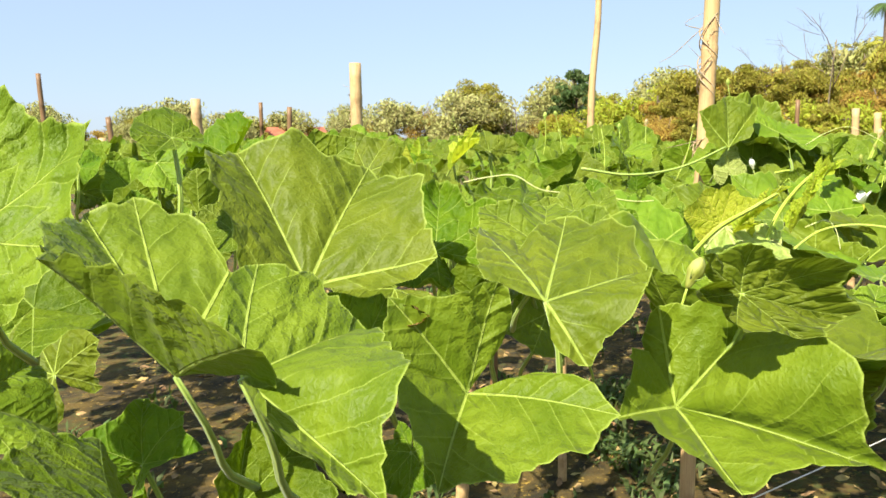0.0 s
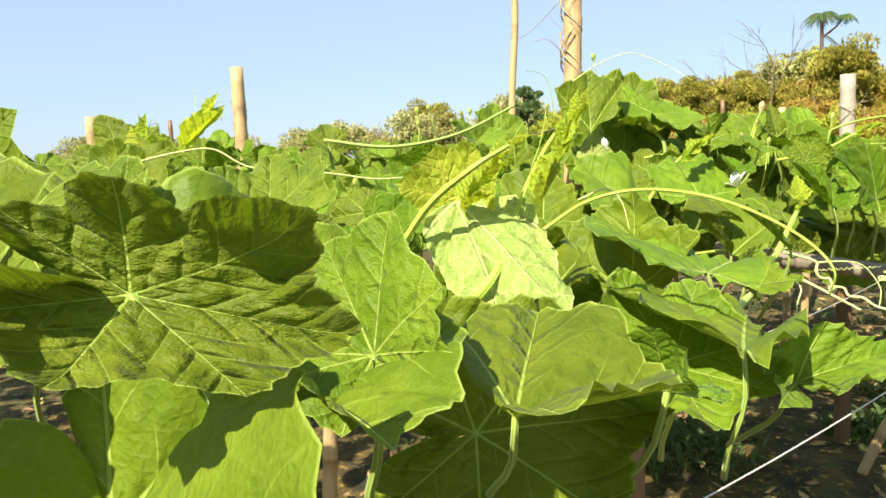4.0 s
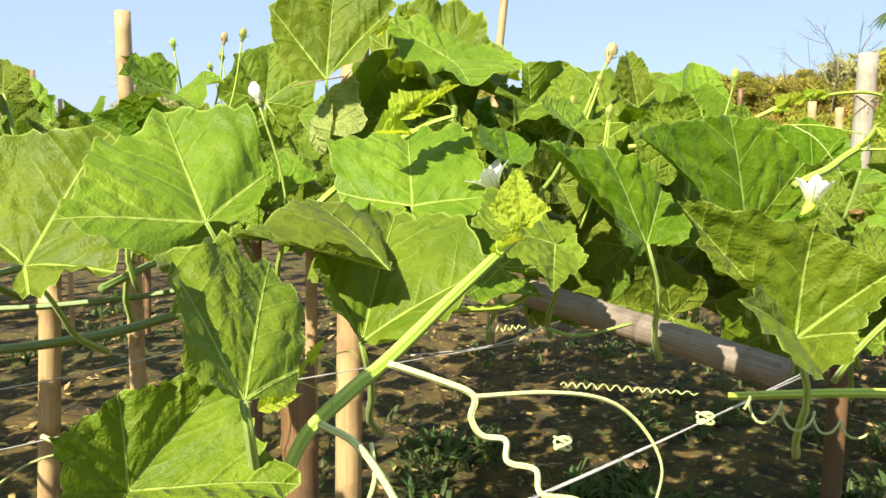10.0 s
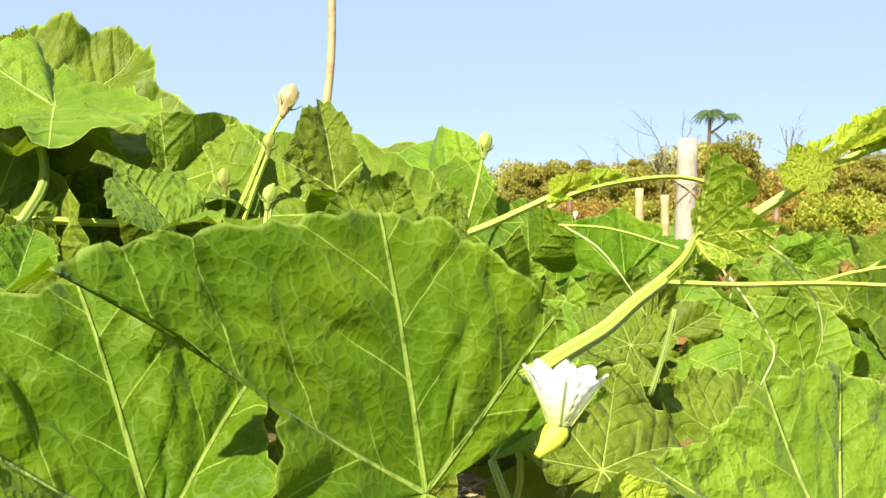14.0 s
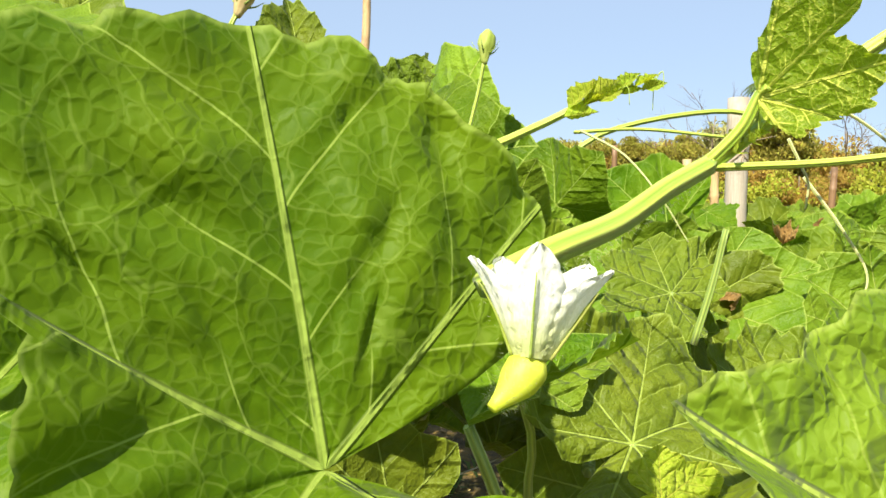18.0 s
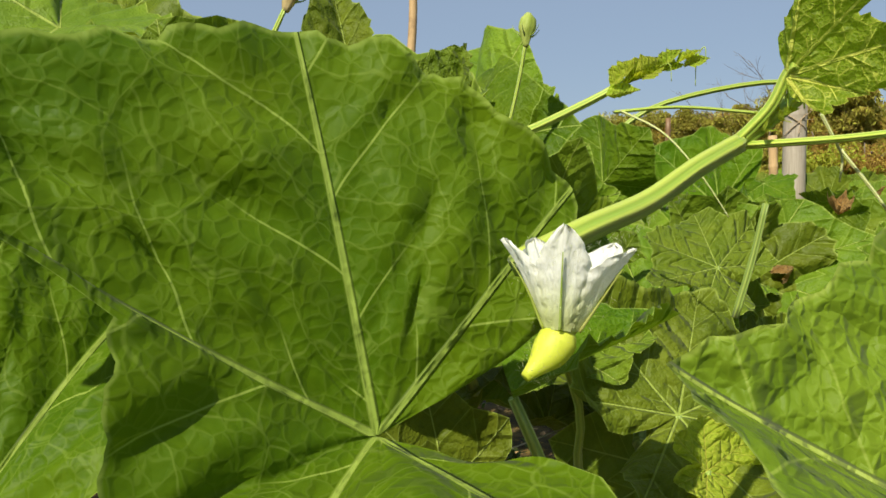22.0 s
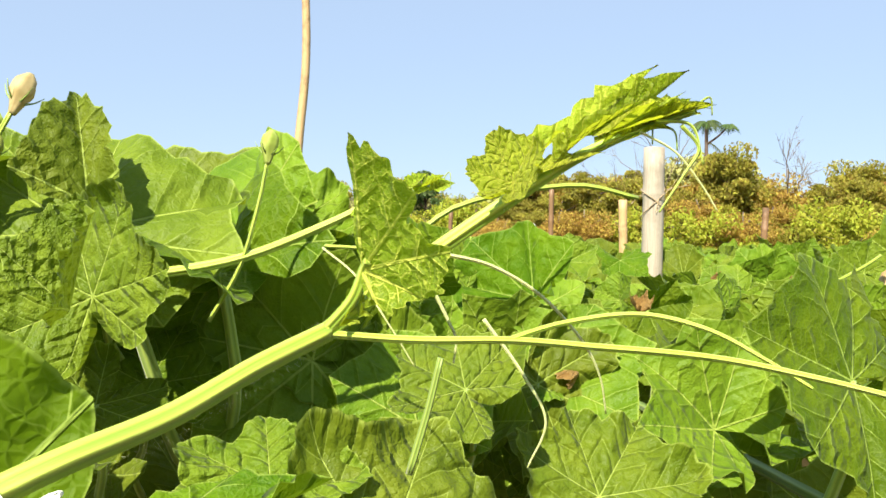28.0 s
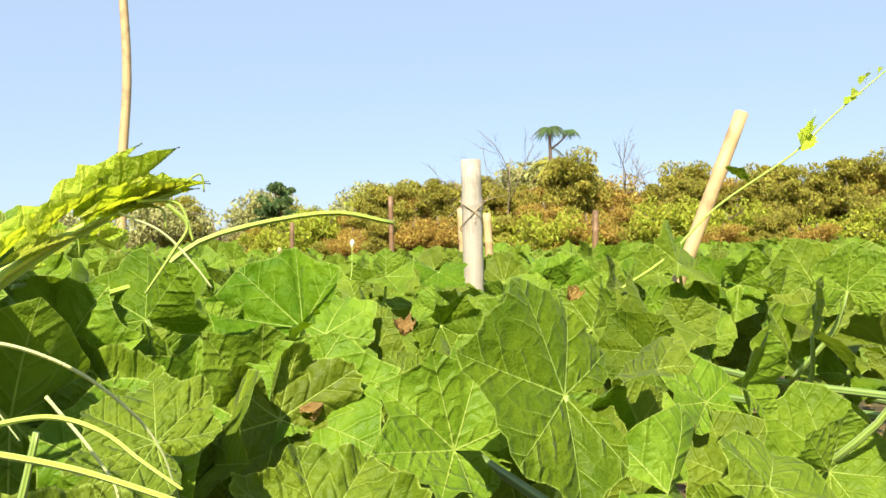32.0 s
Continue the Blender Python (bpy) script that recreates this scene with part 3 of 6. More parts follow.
def build_ground():
    """One sheet to the horizon: fine near the trellis, coarse far off, with clods and shallow furrows."""
    near = np.concatenate([-np.geomspace(900, 6.2, 22), np.linspace(-6, 9, 151), np.geomspace(9.3, 900, 24)])
    gx, gy = np.meshgrid(near, near, indexing="ij")
    z = np.zeros_like(gx)
    for i in range(gx.shape[0]):
        for j in range(gx.shape[1]):
            x, y = gx[i, j], gy[i, j]
            if -7 < x < 10 and -7 < y < 10:
                z[i, j] = 0.035 * noise.noise((x * 2.2, y * 2.2, 0.3)) + 0.02 * noise.noise((x * 7, y * 7, 1.3)) + 0.02 * math.sin(x * 3.1)
    n = len(near)
    i, j = np.meshgrid(np.arange(n - 1), np.arange(n - 1), indexing="ij")
    k = i * n + j
    q = np.stack([k, k + n, k + n + 1, k + 1], -1).reshape(-1, 4)
    v = np.stack([gx, gy, z + GROUND], -1).reshape(-1, 3)
    thing("ground", "sandy brown garden soil with weeds and dry litter, canopy shade painted in", "ground", kind="structure", me=mesh_of("ground", v, q, SOIL))


build_ground()


def build_weeds():
    """Low weeds and fallen dry leaves under the trellis."""
    rnd = np.random.RandomState(5)
    chunks = []
    for c in range(1500):
        cx, cy = (rnd.uniform(-2.5, 5.0), rnd.uniform(1.2, 9.5)) if c < 420 else (rnd.uniform(0.9, 4.2), rnd.uniform(2.2, 5.6))
        if noise.noise((cx * 0.9, cy * 0.9, 4.0)) < -0.05:
            continue
        for b in range(rnd.randint(6, 14)):
            a, h, w = rnd.uniform(0, 6.28), rnd.uniform(0.03, 0.13), rnd.uniform(0.006, 0.02)
            x, y = cx + rnd.normal(0, 0.06), cy + rnd.normal(0, 0.06)
            dx, dy = math.cos(a), math.sin(a)
            v = np.array([[x, y, GROUND - 0.03], [x + dx * h * 0.4 - dy * w, y + dy * h * 0.4 + dx * w, GROUND + h * 0.6], [x + dx * h * 0.4 + dy * w, y + dy * h * 0.4 - dx * w, GROUND + h * 0.6], [x + dx * h, y + dy * h, GROUND + h * rnd.uniform(0.5, 1.0)]])
            chunks.append((v, [np.array([[0, 2, 3, 1]])], v[:, :2]))
    v, f, _ = join(chunks)
    thing("weeds", "low green weeds growing on the soil", "weeds", kind="stuff", me=mesh_of("weeds", v, f, WEED))
    chunks = []
    for c in range(2600):
        x, y = rnd.uniform(-2.5, 5.0), rnd.uniform(1.0, 10)
        s, a = rnd.uniform(0.012, 0.05), rnd.uniform(0, 6.28)
        r = Euler((rnd.normal(0, 0.3), rnd.normal(0, 0.3), a)).to_matrix()
        pts = np.array([[0, -1, 0], [0.45, -0.2, 0.12], [0.3, 0.6, 0.05], [0, 1, 0.2], [-0.35, 0.5, 0.0], [-0.4, -0.3, 0.15]]) * s
        v = pts @ np.array(r).T + [x, y, GROUND + 0.022 + s * 0.2]
        chunks.append((v, [np.array([[0, 1, 2, 3], [0, 3, 4, 5]])], v[:, :2]))
    v, f, _ = join(chunks)
    thing("leaf_litter", "dry brown fallen leaves on the soil", "litter", kind="stuff", me=mesh_of("leaf_litter", v, f, LITTER))


build_weeds()


# ---------------------------------------------------------------- bamboo posts, poles and strings
def bamboo(name, foot, top, radius, material, label, nodes=4, seed=0, group="bamboo posts", hollow=True):
    """A cut bamboo cane with swollen nodes and a hollow end."""
    rnd = np.random.RandomState(seed)
    foot, top = np.array(foot, float), np.array(top, float)
    length = np.linalg.norm(top - foot)
    u = sorted(set(list(np.linspace(0, 1, 26)) + [k for n in range(nodes) for k in [(n + 0.6 + rnd.uniform(-0.1, 0.1)) / nodes + d for d in (-0.008, 0.0, 0.008)] if 0 < k < 1]))
    u = np.array(u)
    rad = np.full(len(u), radius) * np.interp(u, [0, 1], [1.06, 0.95])
    ring = [(n + 0.6) / nodes for n in range(nodes)]
    for k in range(1, len(u) - 1):
        if u[k + 1] - u[k - 1] < 0.02:
            rad[k] *= 1.09
    side = np.array([rnd.normal(), rnd.normal(), 0]) * 0.004 * length
    line = foot + (top - foot) * u[:, None] + side * np.sin(u * math.pi * rnd.uniform(1, 2))[:, None]
    v, f, uv = tube_arrays(line, rad, 14, caps=not hollow)
    chunks = [(v, f, uv)]
    if hollow:
        d = (top - foot) / length
        inner = np.array([line[-1], line[-1] - d * min(0.08, length * 0.3)])
        vi, fi, uvi = tube_arrays(inner, radius * 0.66, 14, caps=False)
        n = len(v)
        rim = np.stack([n - 15 + np.arange(14), n - 15 + np.arange(1, 15), n + np.arange(1, 15), n + np.arange(14)], -1)
        bottom = np.vstack([inner[1]])
        v2 = np.vstack([v, vi, bottom])
        k = n + 15 + np.arange(14)
        floor_tri = np.stack([k, k + 1, np.full(14, len(v2) - 1)], -1)
        chunks = [(v2, [np.vstack([f[0], fi[0] + n, rim]), floor_tri], np.vstack([uv, uvi, [[0.5, 0.0]]]))]
    v, f, (uv,) = join(chunks)
    return thing(name, label, "post", group, me=mesh_of(name, v, f, material, [("tube", uv)]))


POST_A = bamboo("bamboo_post", (-0.56, 5.22, -0.55), (-0.57, 5.22, 1.875), 0.041, BAMBOO, "weathered tan bamboo post with a cut hollow top", 5, 1)
POST_B = bamboo("bamboo_post", (0.90, 2.74, -0.55), (0.93, 2.72, 2.35), 0.027, BAMBOO, "tall tan bamboo post tied with dry fibre", 6, 2)
POST_R = bamboo("bamboo_post", (2.83, 4.52, -0.55), (2.83, 4.52, 1.63), 0.041, BAMBOO_GREY, "greyish weathered bamboo post with a cut top", 5, 3)
POST_L = bamboo("bamboo_post", (-2.38, 7.69, -0.55), (-2.40, 7.69, 1.80), 0.052, BAMBOO, "brownish bamboo post with a cut top", 5, 4)
for k, (x, y, h, r, lean, mat) in enumerate([
        (-1.55, 7.9, 1.72, 0.026, 0.03, BAMBOO_OLD), (-3.55, 8.6, 1.62, 0.03, -0.10, BAMBOO_OLD), (-2.25, 7.9, 1.58, 0.02, 0.0, BAMBOO),
        (-3.9, 9.0, 1.45, 0.045, 0.0, BAMBOO), (4.05, 7.6, 1.62, 0.035, -0.03, BAMBOO), (4.30, 7.7, 1.58, 0.035, 0.0, BAMBOO), (3.35, 7.4, 1.7, 0.02, 0.02, BAMBOO_OLD),
        (2.75, 8.4, 1.55, 0.02, 0.03, BAMBOO_OLD), (2.20, 8.8, 1.5, 0.02, 0.0, BAMBOO_OLD), (5.6, 8.2, 1.62, 0.03, 0.05, BAMBOO_OLD), (-3.80, 7.65, 2.06, 0.024, -0.09, BAMBOO_OLD), (-3.57, 8.6, 1.67, 0.03, -0.08, BAMBOO_OLD), (-2.09, 9.1, 1.83, 0.024, 0.0, BAMBOO_OLD)]):
    bamboo("bamboo_post", (x - lean, y, -0.55), (x + lean, y, h), r, mat, "thin bamboo stake standing in the vines", 4, 20 + k)
LEANING = bamboo("bamboo_stake", (2.662, 4.105, -0.5), (3.502, 3.793, 1.711), 0.024, BAMBOO, "leaning bamboo stake with a vine climbing it", 4, 40)
POLE = tube("thin_pole", [(1.46, 7.65, -0.55), (1.46, 7.65, 1.6), (1.52, 7.65, 2.6), (1.50, 7.65, 3.6), (1.56, 7.65, 4.8)], [0.036, 0.034, 0.031, 0.028, 0.025], BAMBOO, sides=10, n=40)
tagged(POLE, "tall thin crooked bamboo pole", "pole")

# ---------------------------------------------------------------- canopy of vines
rng = np.random.RandomState(11)
def wild_veins(r):
    """The veins of a leaf whose tip points along +y: the rear lobes fold up or hang, the tip droops or stands."""
    rear, mid, tip = r.uniform(-25, 45), r.uniform(-5, 35), r.uniform(-30, 30)
    skew = r.normal(0, 8)
    rises = [rear + r.normal(0, 12), mid + r.normal(0, 8), tip + 8, tip, tip + 8, mid + r.normal(0, 8), rear + r.normal(0, 12)]
    sizes = np.array([0.68, 0.84, 0.95, 1.0, 0.95, 0.84, 0.68]) * r.uniform(0.88, 1.08, 7)
    return [(a + skew * math.sin(k) + r.normal(0, 5), h, s) for k, (a, h, s) in enumerate(zip((-138, -94, -46, 0, 46, 94, 138), rises, sizes))]


KINDS = []
for k in range(14):
    KINDS.append(dict(veins=wild_veins(rng), seed=30 + k, ruffle=rng.uniform(0.03, 0.08), pleat=rng.uniform(0.08, 0.16), notch=rng.uniform(0.82, 0.93), arch=rng.uniform(0.05, 0.2), quilt=rng.uniform(0.9, 1.7), ends=0.62))
MID = [blade_mesh(LEAF if k % 3 else LEAF_DARK, cols=6, rings=13, **kw) for k, kw in enumerate(KINDS)]
pv, pf, puv = tube_arrays(smooth_line([(0, 0, 0), (0.04, -0.05, -0.35), (0.0, -0.02, -0.7), (0.05, 0.08, -1.0)], 8), [0.016, 0.020, 0.022, 0.026], 6)
PETIOLE = mesh_of("petiole", pv, pf, STEM, [("tube", puv)])


def add_petiole(leaf, m, length, material=None, lean=(0, 0)):
    """A leaf stalk from the junction down to the vine."""
    x, y, z = m.translation
    stalk = Matrix.Translation((x, y, z)) @ Euler((lean[0], lean[1], 0)).to_matrix().to_4x4() @ Matrix.Diagonal((length, length, length, 1))
    return part("petiole", PETIOLE, leaf, "", m.inverted() @ stalk)


def near_clear(x, y):
    """Places kept free of the loose canopy: the camera's way and the opening in the trellis."""
    if y < 0.9:
        return True
    if -0.15 < x < 2.15 and y < 2.35:
        return True
    return False


def canopy_height(x, y):
    right = max(0.0, min(1.0, (x - 1.0 - 0.12 * max(y - 3, 0)) / 1.0))
    return 1.275 - 0.13 * right + 0.07 * noise.noise((x * 1.1, y * 0.9, 2.0)) + 0.07 * noise.noise((x * 3, y * 3, 7.0))


def canopy_pose(rnd, x, y, big=1.0):
    size = rnd.uniform(0.075, 0.145) * big
    heading = rnd.normal(20, 85)
    pitch = rnd.normal(10, 22)
    m = frame_of(x, y, canopy_height(x, y) + rnd.uniform(-0.20, 0.05), heading, 0, 0, 1)
    # the blades turn their upper face to the sun
    up = Vector((rnd.normal(-0.2, 0.50), rnd.normal(-0.70, 0.45), rnd.uniform(0.2, 1.0))).normalized()
    turn = Vector((0, 0, 1)).rotation_difference(up).to_matrix().to_4x4()
    return Matrix.Translation(m.translation) @ turn @ Euler((0, 0, radians(heading))).to_matrix().to_4x4() @ Euler((radians(pitch * 0.4), 0, 0)).to_matrix().to_4x4() @ Matrix.Diagonal((size * rnd.uniform(0.95, 1.15), size, size, 1))


def build_vines():
    """Vines that run over the trellis, each with its leaves on stalks."""
    rnd = np.random.RandomState(3)
    count = 0
    for k in range(18):
        x0 = -2.9 + k * 0.40 + rnd.uniform(-0.1, 0.1)
        y0 = 1.7 if x0 < -0.2 else 2.45
        xs = [x0 + rnd.normal(0, 0.12) for n in range(6)]
        ys = np.linspace(y0, y0 + 3.2, 6)
        line = [(x, y, 1.0 + rnd.normal(0, 0.03)) for x, y in zip(xs, ys)]
        vine = thing("gourd_vine", "bottle gourd vine with broad green leaves spread over the trellis", "vine", "gourd vines")
        tube("stem", line, [0.007, 0.006], STEM_OLD, vine, sides=7, n=30, ribs=5)
        for y in np.arange(y0, y0 + 3.2, 0.12):
            for rep in range(1):
                x = np.interp(y, ys, xs) + rnd.normal(0, 0.15)
                yy = y + rnd.uniform(-0.1, 0.1)
                if near_clear(x, yy):
                    continue
                m = canopy_pose(rnd, x, yy)
                leaf = part("leaf", MID[rnd.randint(len(MID))], vine, "", m)
                add_petiole(leaf, m, rnd.uniform(0.2, 0.3), None, (rnd.normal(0.4, 0.2), rnd.normal(0, 0.2)))
                count += 1
    return count


build_vines()


def build_far_foliage():
    """The rest of the trellis, too far to pick leaf from leaf."""
    rnd = np.random.RandomState(8)
    low = [blade_arrays(cols=3, rings=5, **kw)[:5] for kw in KINDS]
    for name, material, lo, hi, step, spread in (("far_vine_foliage", LEAF, 5.2, 10.0, 0.0, 4.6), ("farther_vine_foliage", LEAF, 10.0, 17.0, 0.0, 8.0)):
        chunks = []
        number = 1500 if lo < 6 else 1300
        for n in range(number):
            y = rnd.uniform(lo, hi)
            x = rnd.uniform(-1, 1) * (1.5 + y * 0.75) + 0.8 + y * 0.1
            if lo > 6 and rnd.uniform() < 0.2:
                continue
            m = np.array(canopy_pose(rnd, x, y, 1.0 if lo < 6 else 1.35))
            v, f, flat, vein, edge = low[rnd.randint(len(low))]
            chunks.append((v @ m[:3, :3].T + m[:3, 3], f, flat, vein, edge))
        # the gaps of the nearer part
        if lo < 6:
            for n in range(520):
                y = rnd.uniform(1.2, 5.6)
                x = rnd.uniform(-3.4, 5.0)
                if near_clear(x, y) or (x < 4.2 and y < 3.2 and x > -1 and rnd.uniform() < 0.5):
                    continue
                m = np.array(canopy_pose(rnd, x, y, 0.9))
                m[2, 3] -= rnd.uniform(0.03, 0.12)
                v, f, flat, vein, edge = low[rnd.randint(len(low))]
                chunks.append((v @ m[:3, :3].T + m[:3, 3], f, flat, vein, edge))
            for n in range(420):   # the wings of the trellis beside the path
                x, y = (rnd.uniform(-4.6, -1.3), rnd.uniform(1.0, 5.6)) if n % 2 else (rnd.uniform(3.0, 6.2), rnd.uniform(1.6, 5.6))
                m = np.array(canopy_pose(rnd, x, y, 1.05))
                v, f, flat, vein, edge = low[rnd.randint(len(low))]
                chunks.append((v @ m[:3, :3].T + m[:3, 3], f, flat, vein, edge))
            # a lower layer of leaves that shades the soil beyond the opening
            for n in range(760):
                x, y = (rnd.uniform(0.9, 2.7), rnd.uniform(2.4, 3.6)) if n < 160 else (rnd.uniform(0.5, 3.6), rnd.uniform(3.3, 6.6))
                m = np.array(canopy_pose(rnd, x, y, 0.95))
                m[2, 3] -= rnd.uniform(0.05, 0.16)
                v, f, flat, vein, edge = low[rnd.randint(len(low))]
                chunks.append((v @ m[:3, :3].T + m[:3, 3], f, flat, vein, edge))
        v, f, (flat, vein, edge) = join(chunks)
        thing(name, "dense green gourd leaves covering the trellis", "foliage", kind="stuff", me=mesh_of(name, v, f, material, [("flat", flat), ("vein", vein), ("edge", edge)]))


build_far_foliage()


# ---------------------------------------------------------------- trees and distance
def crown_arrays(rnd, clumps, leaves, size, flat=0.6, tight=1.0):
    """Narrow leaves in loose, drooping clumps round the limb ends."""
    per = leaves // len(clumps)
    c = np.repeat(np.array(clumps), per, 0)
    n = len(c)
    d = rnd.normal(size=(n, 3))
    d /= np.linalg.norm(d, axis=1)[:, None]
    p = c[:, :3] + tight * d * (c[:, 3] * rnd.uniform(0.1, 1.0, n) ** 0.45)[:, None] * [1, 1, flat]
    a = rnd.normal(size=(n, 3)) + [0, 0, -0.5]
    a /= np.linalg.norm(a, axis=1)[:, None]
    b = np.cross(a, rnd.normal(size=(n, 3)))
    b /= np.linalg.norm(b, axis=1)[:, None] + 1e-9
    s = (size * rnd.uniform(0.6, 1.4, n))[:, None]
    up = np.array([0, 0, 1.0])
    v = np.stack([p - a * s, p + b * s * 0.4 + up * s * 0.15, p + a * s - up * s * 0.3, p - b * s * 0.4], 1).reshape(-1, 3)
    return v, np.arange(len(v)).reshape(-1, 4)


def tree(seed, height, spread, material, leaves=1500, size=0.16, stem=0.12, bare=0.25, label="", category="tree", name="tree", tight=1.0, limbs=26):
    rnd = np.random.RandomState(seed)
    base = new(name)
    tagged(base, label, category, "trees beyond the field")
    chunks, clumps = [], []
    trunk = smooth_line([(0, 0, -0.2), (rnd.normal(0, 0.1), rnd.normal(0, 0.1), height * 0.3), (rnd.normal(0, 0.25), rnd.normal(0, 0.25), height * 0.65), (rnd.normal(0, 0.3), 0, height * 0.95)], 12)
    chunks.append(tube_arrays(trunk, [stem, stem * 0.7, stem * 0.25], 7))
    for b in range(limbs):
        u = rnd.uniform(bare, 1.0)
        p = trunk[int(u * 11)]
        a = rnd.uniform(0, 6.28)
        out = spread * (1.1 - 0.6 * u) * rnd.uniform(0.5, 1.0)
        tip = p + [math.cos(a) * out, math.sin(a) * out, height * rnd.uniform(0.04, 0.16)]
        chunks.append(tube_arrays(smooth_line([p, (p + tip) / 2 + [0, 0, -0.1], tip], 6), [stem * 0.4, stem * 0.1], 5))
        clumps.append((*tip, spread * rnd.uniform(0.16, 0.36)))
        clumps.append((*((p + tip) / 2 + rnd.normal(0, 0.2, 3)), spread * rnd.uniform(0.16, 0.32)))
    v, f, (uv,) = join(chunks)
    part("trunk", mesh_of("trunk", v, f, BARK), base)
    v, q = crown_arrays(rnd, clumps, leaves, size, tight=tight)
    part("crown", mesh_of("crown", v, q, material, smooth=False), base)
    return base


def at(az, dist, turn=0.0, scale=1.0):
    return Matrix.Translation((0.8 + math.sin(radians(az)) * dist, 1.0 + math.cos(radians(az)) * dist, GROUND)) @ Euler((0, 0, turn)).to_matrix().to_4x4() @ Matrix.Scale(scale, 4)


TREES = [tree(1, 5.2, 2.3, CROWN_OLIVE, 15000, 0.085, bare=0.06, label="olive green leafy tree at the field's edge"),
         tree(2, 4.6, 2.6, CROWN_RUST, 15000, 0.085, bare=0.06, label="tree with dry rust-brown leaves"),
         tree(3, 3.0, 2.2, CROWN_LIME, 6000, 0.09, bare=0.05, label="bright yellow-green bush at the field's edge", category="bush", name="bush"),
         tree(4, 5.0, 1.7, CROWN_GREEN, 2600, 0.13, bare=0.5, tight=0.8, limbs=13, label="dark green tree with open tufted crown"),
         tree(5, 3.8, 2.8, CROWN_HAZE, 7000, 0.11, bare=0.08, label="grey-green bush in the distance, paled for haze", category="bush", name="bush"),
         tree(6, 6.2, 2.2, CROWN_OLIVE, 15000, 0.085, bare=0.06, label="tall olive green tree with drooping leaves")]
TALL = [5.35, 4.85, 3.2, 5.3, 4.0, 6.4]
rnd = np.random.RandomState(21)
used = set()
# the skyline: compass and how many degrees the tree tops stand over the eye
SKY_AZ = [-50, -25, -19, -8, 0, 2, 4, 6, 7.5, 9, 10.5, 12, 14, 15.5, 17, 19.5, 22, 24, 26, 27.5, 29, 30.5, 32.5, 34.5, 36, 38, 40, 66]
SKY_UP = [2.5, 2.8, 3.0, 2.7, 3.0, 4.3, 3.4, 2.4, 3.0, 5.2, 3.5, 2.9, 3.2, 5.4, 5.9, 5.6, 6.3, 5.3, 5.2, 6.3, 7.0, 6.3, 4.8, 3.9, 4.3, 5.4, 5.0, 5.0]


def plant(kind, az, dist, share=1.0):
    """The first of a kind is moved to its place, the others are copies; share: of the skyline's height there."""
    top = 1.72 + dist * math.tan(radians(float(np.interp(az, SKY_AZ, SKY_UP))))
    size = share * top / TALL[kind]
    m = at(az, dist, rnd.uniform(0, 6.28), size)
    if kind in used:
        return copy_thing(TREES[kind], m @ Matrix.Scale(1 / TREES[kind].scale[0], 4))
    used.add(kind)
    TREES[kind].matrix_basis = m
    return TREES[kind]


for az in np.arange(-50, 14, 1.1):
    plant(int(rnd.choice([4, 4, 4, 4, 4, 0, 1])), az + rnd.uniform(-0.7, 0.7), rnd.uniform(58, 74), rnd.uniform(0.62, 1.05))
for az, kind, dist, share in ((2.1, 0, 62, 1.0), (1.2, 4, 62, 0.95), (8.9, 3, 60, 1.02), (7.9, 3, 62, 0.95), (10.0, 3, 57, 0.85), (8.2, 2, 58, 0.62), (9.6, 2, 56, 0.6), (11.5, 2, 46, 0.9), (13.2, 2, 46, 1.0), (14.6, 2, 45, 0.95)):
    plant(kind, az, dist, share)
for az in np.arange(14.8, 66, 0.75):
    plant(int(rnd.choice([0, 1, 5, 0, 1, 5])), az + rnd.uniform(-0.3, 0.3), rnd.uniform(40, 47), rnd.uniform(0.78, 1.03))
for az in np.arange(16, 66, 1.5):
    plant(int(rnd.choice([4, 1, 4])), az + rnd.uniform(-0.5, 0.5), rnd.uniform(50, 58), rnd.uniform(0.75, 0.98))
for az in np.arange(13, 66, 1.3):
    plant(int(rnd.choice([2, 0, 1, 1])), az + rnd.uniform(-0.6, 0.6), rnd.uniform(33, 37), rnd.uniform(0.5, 0.72))


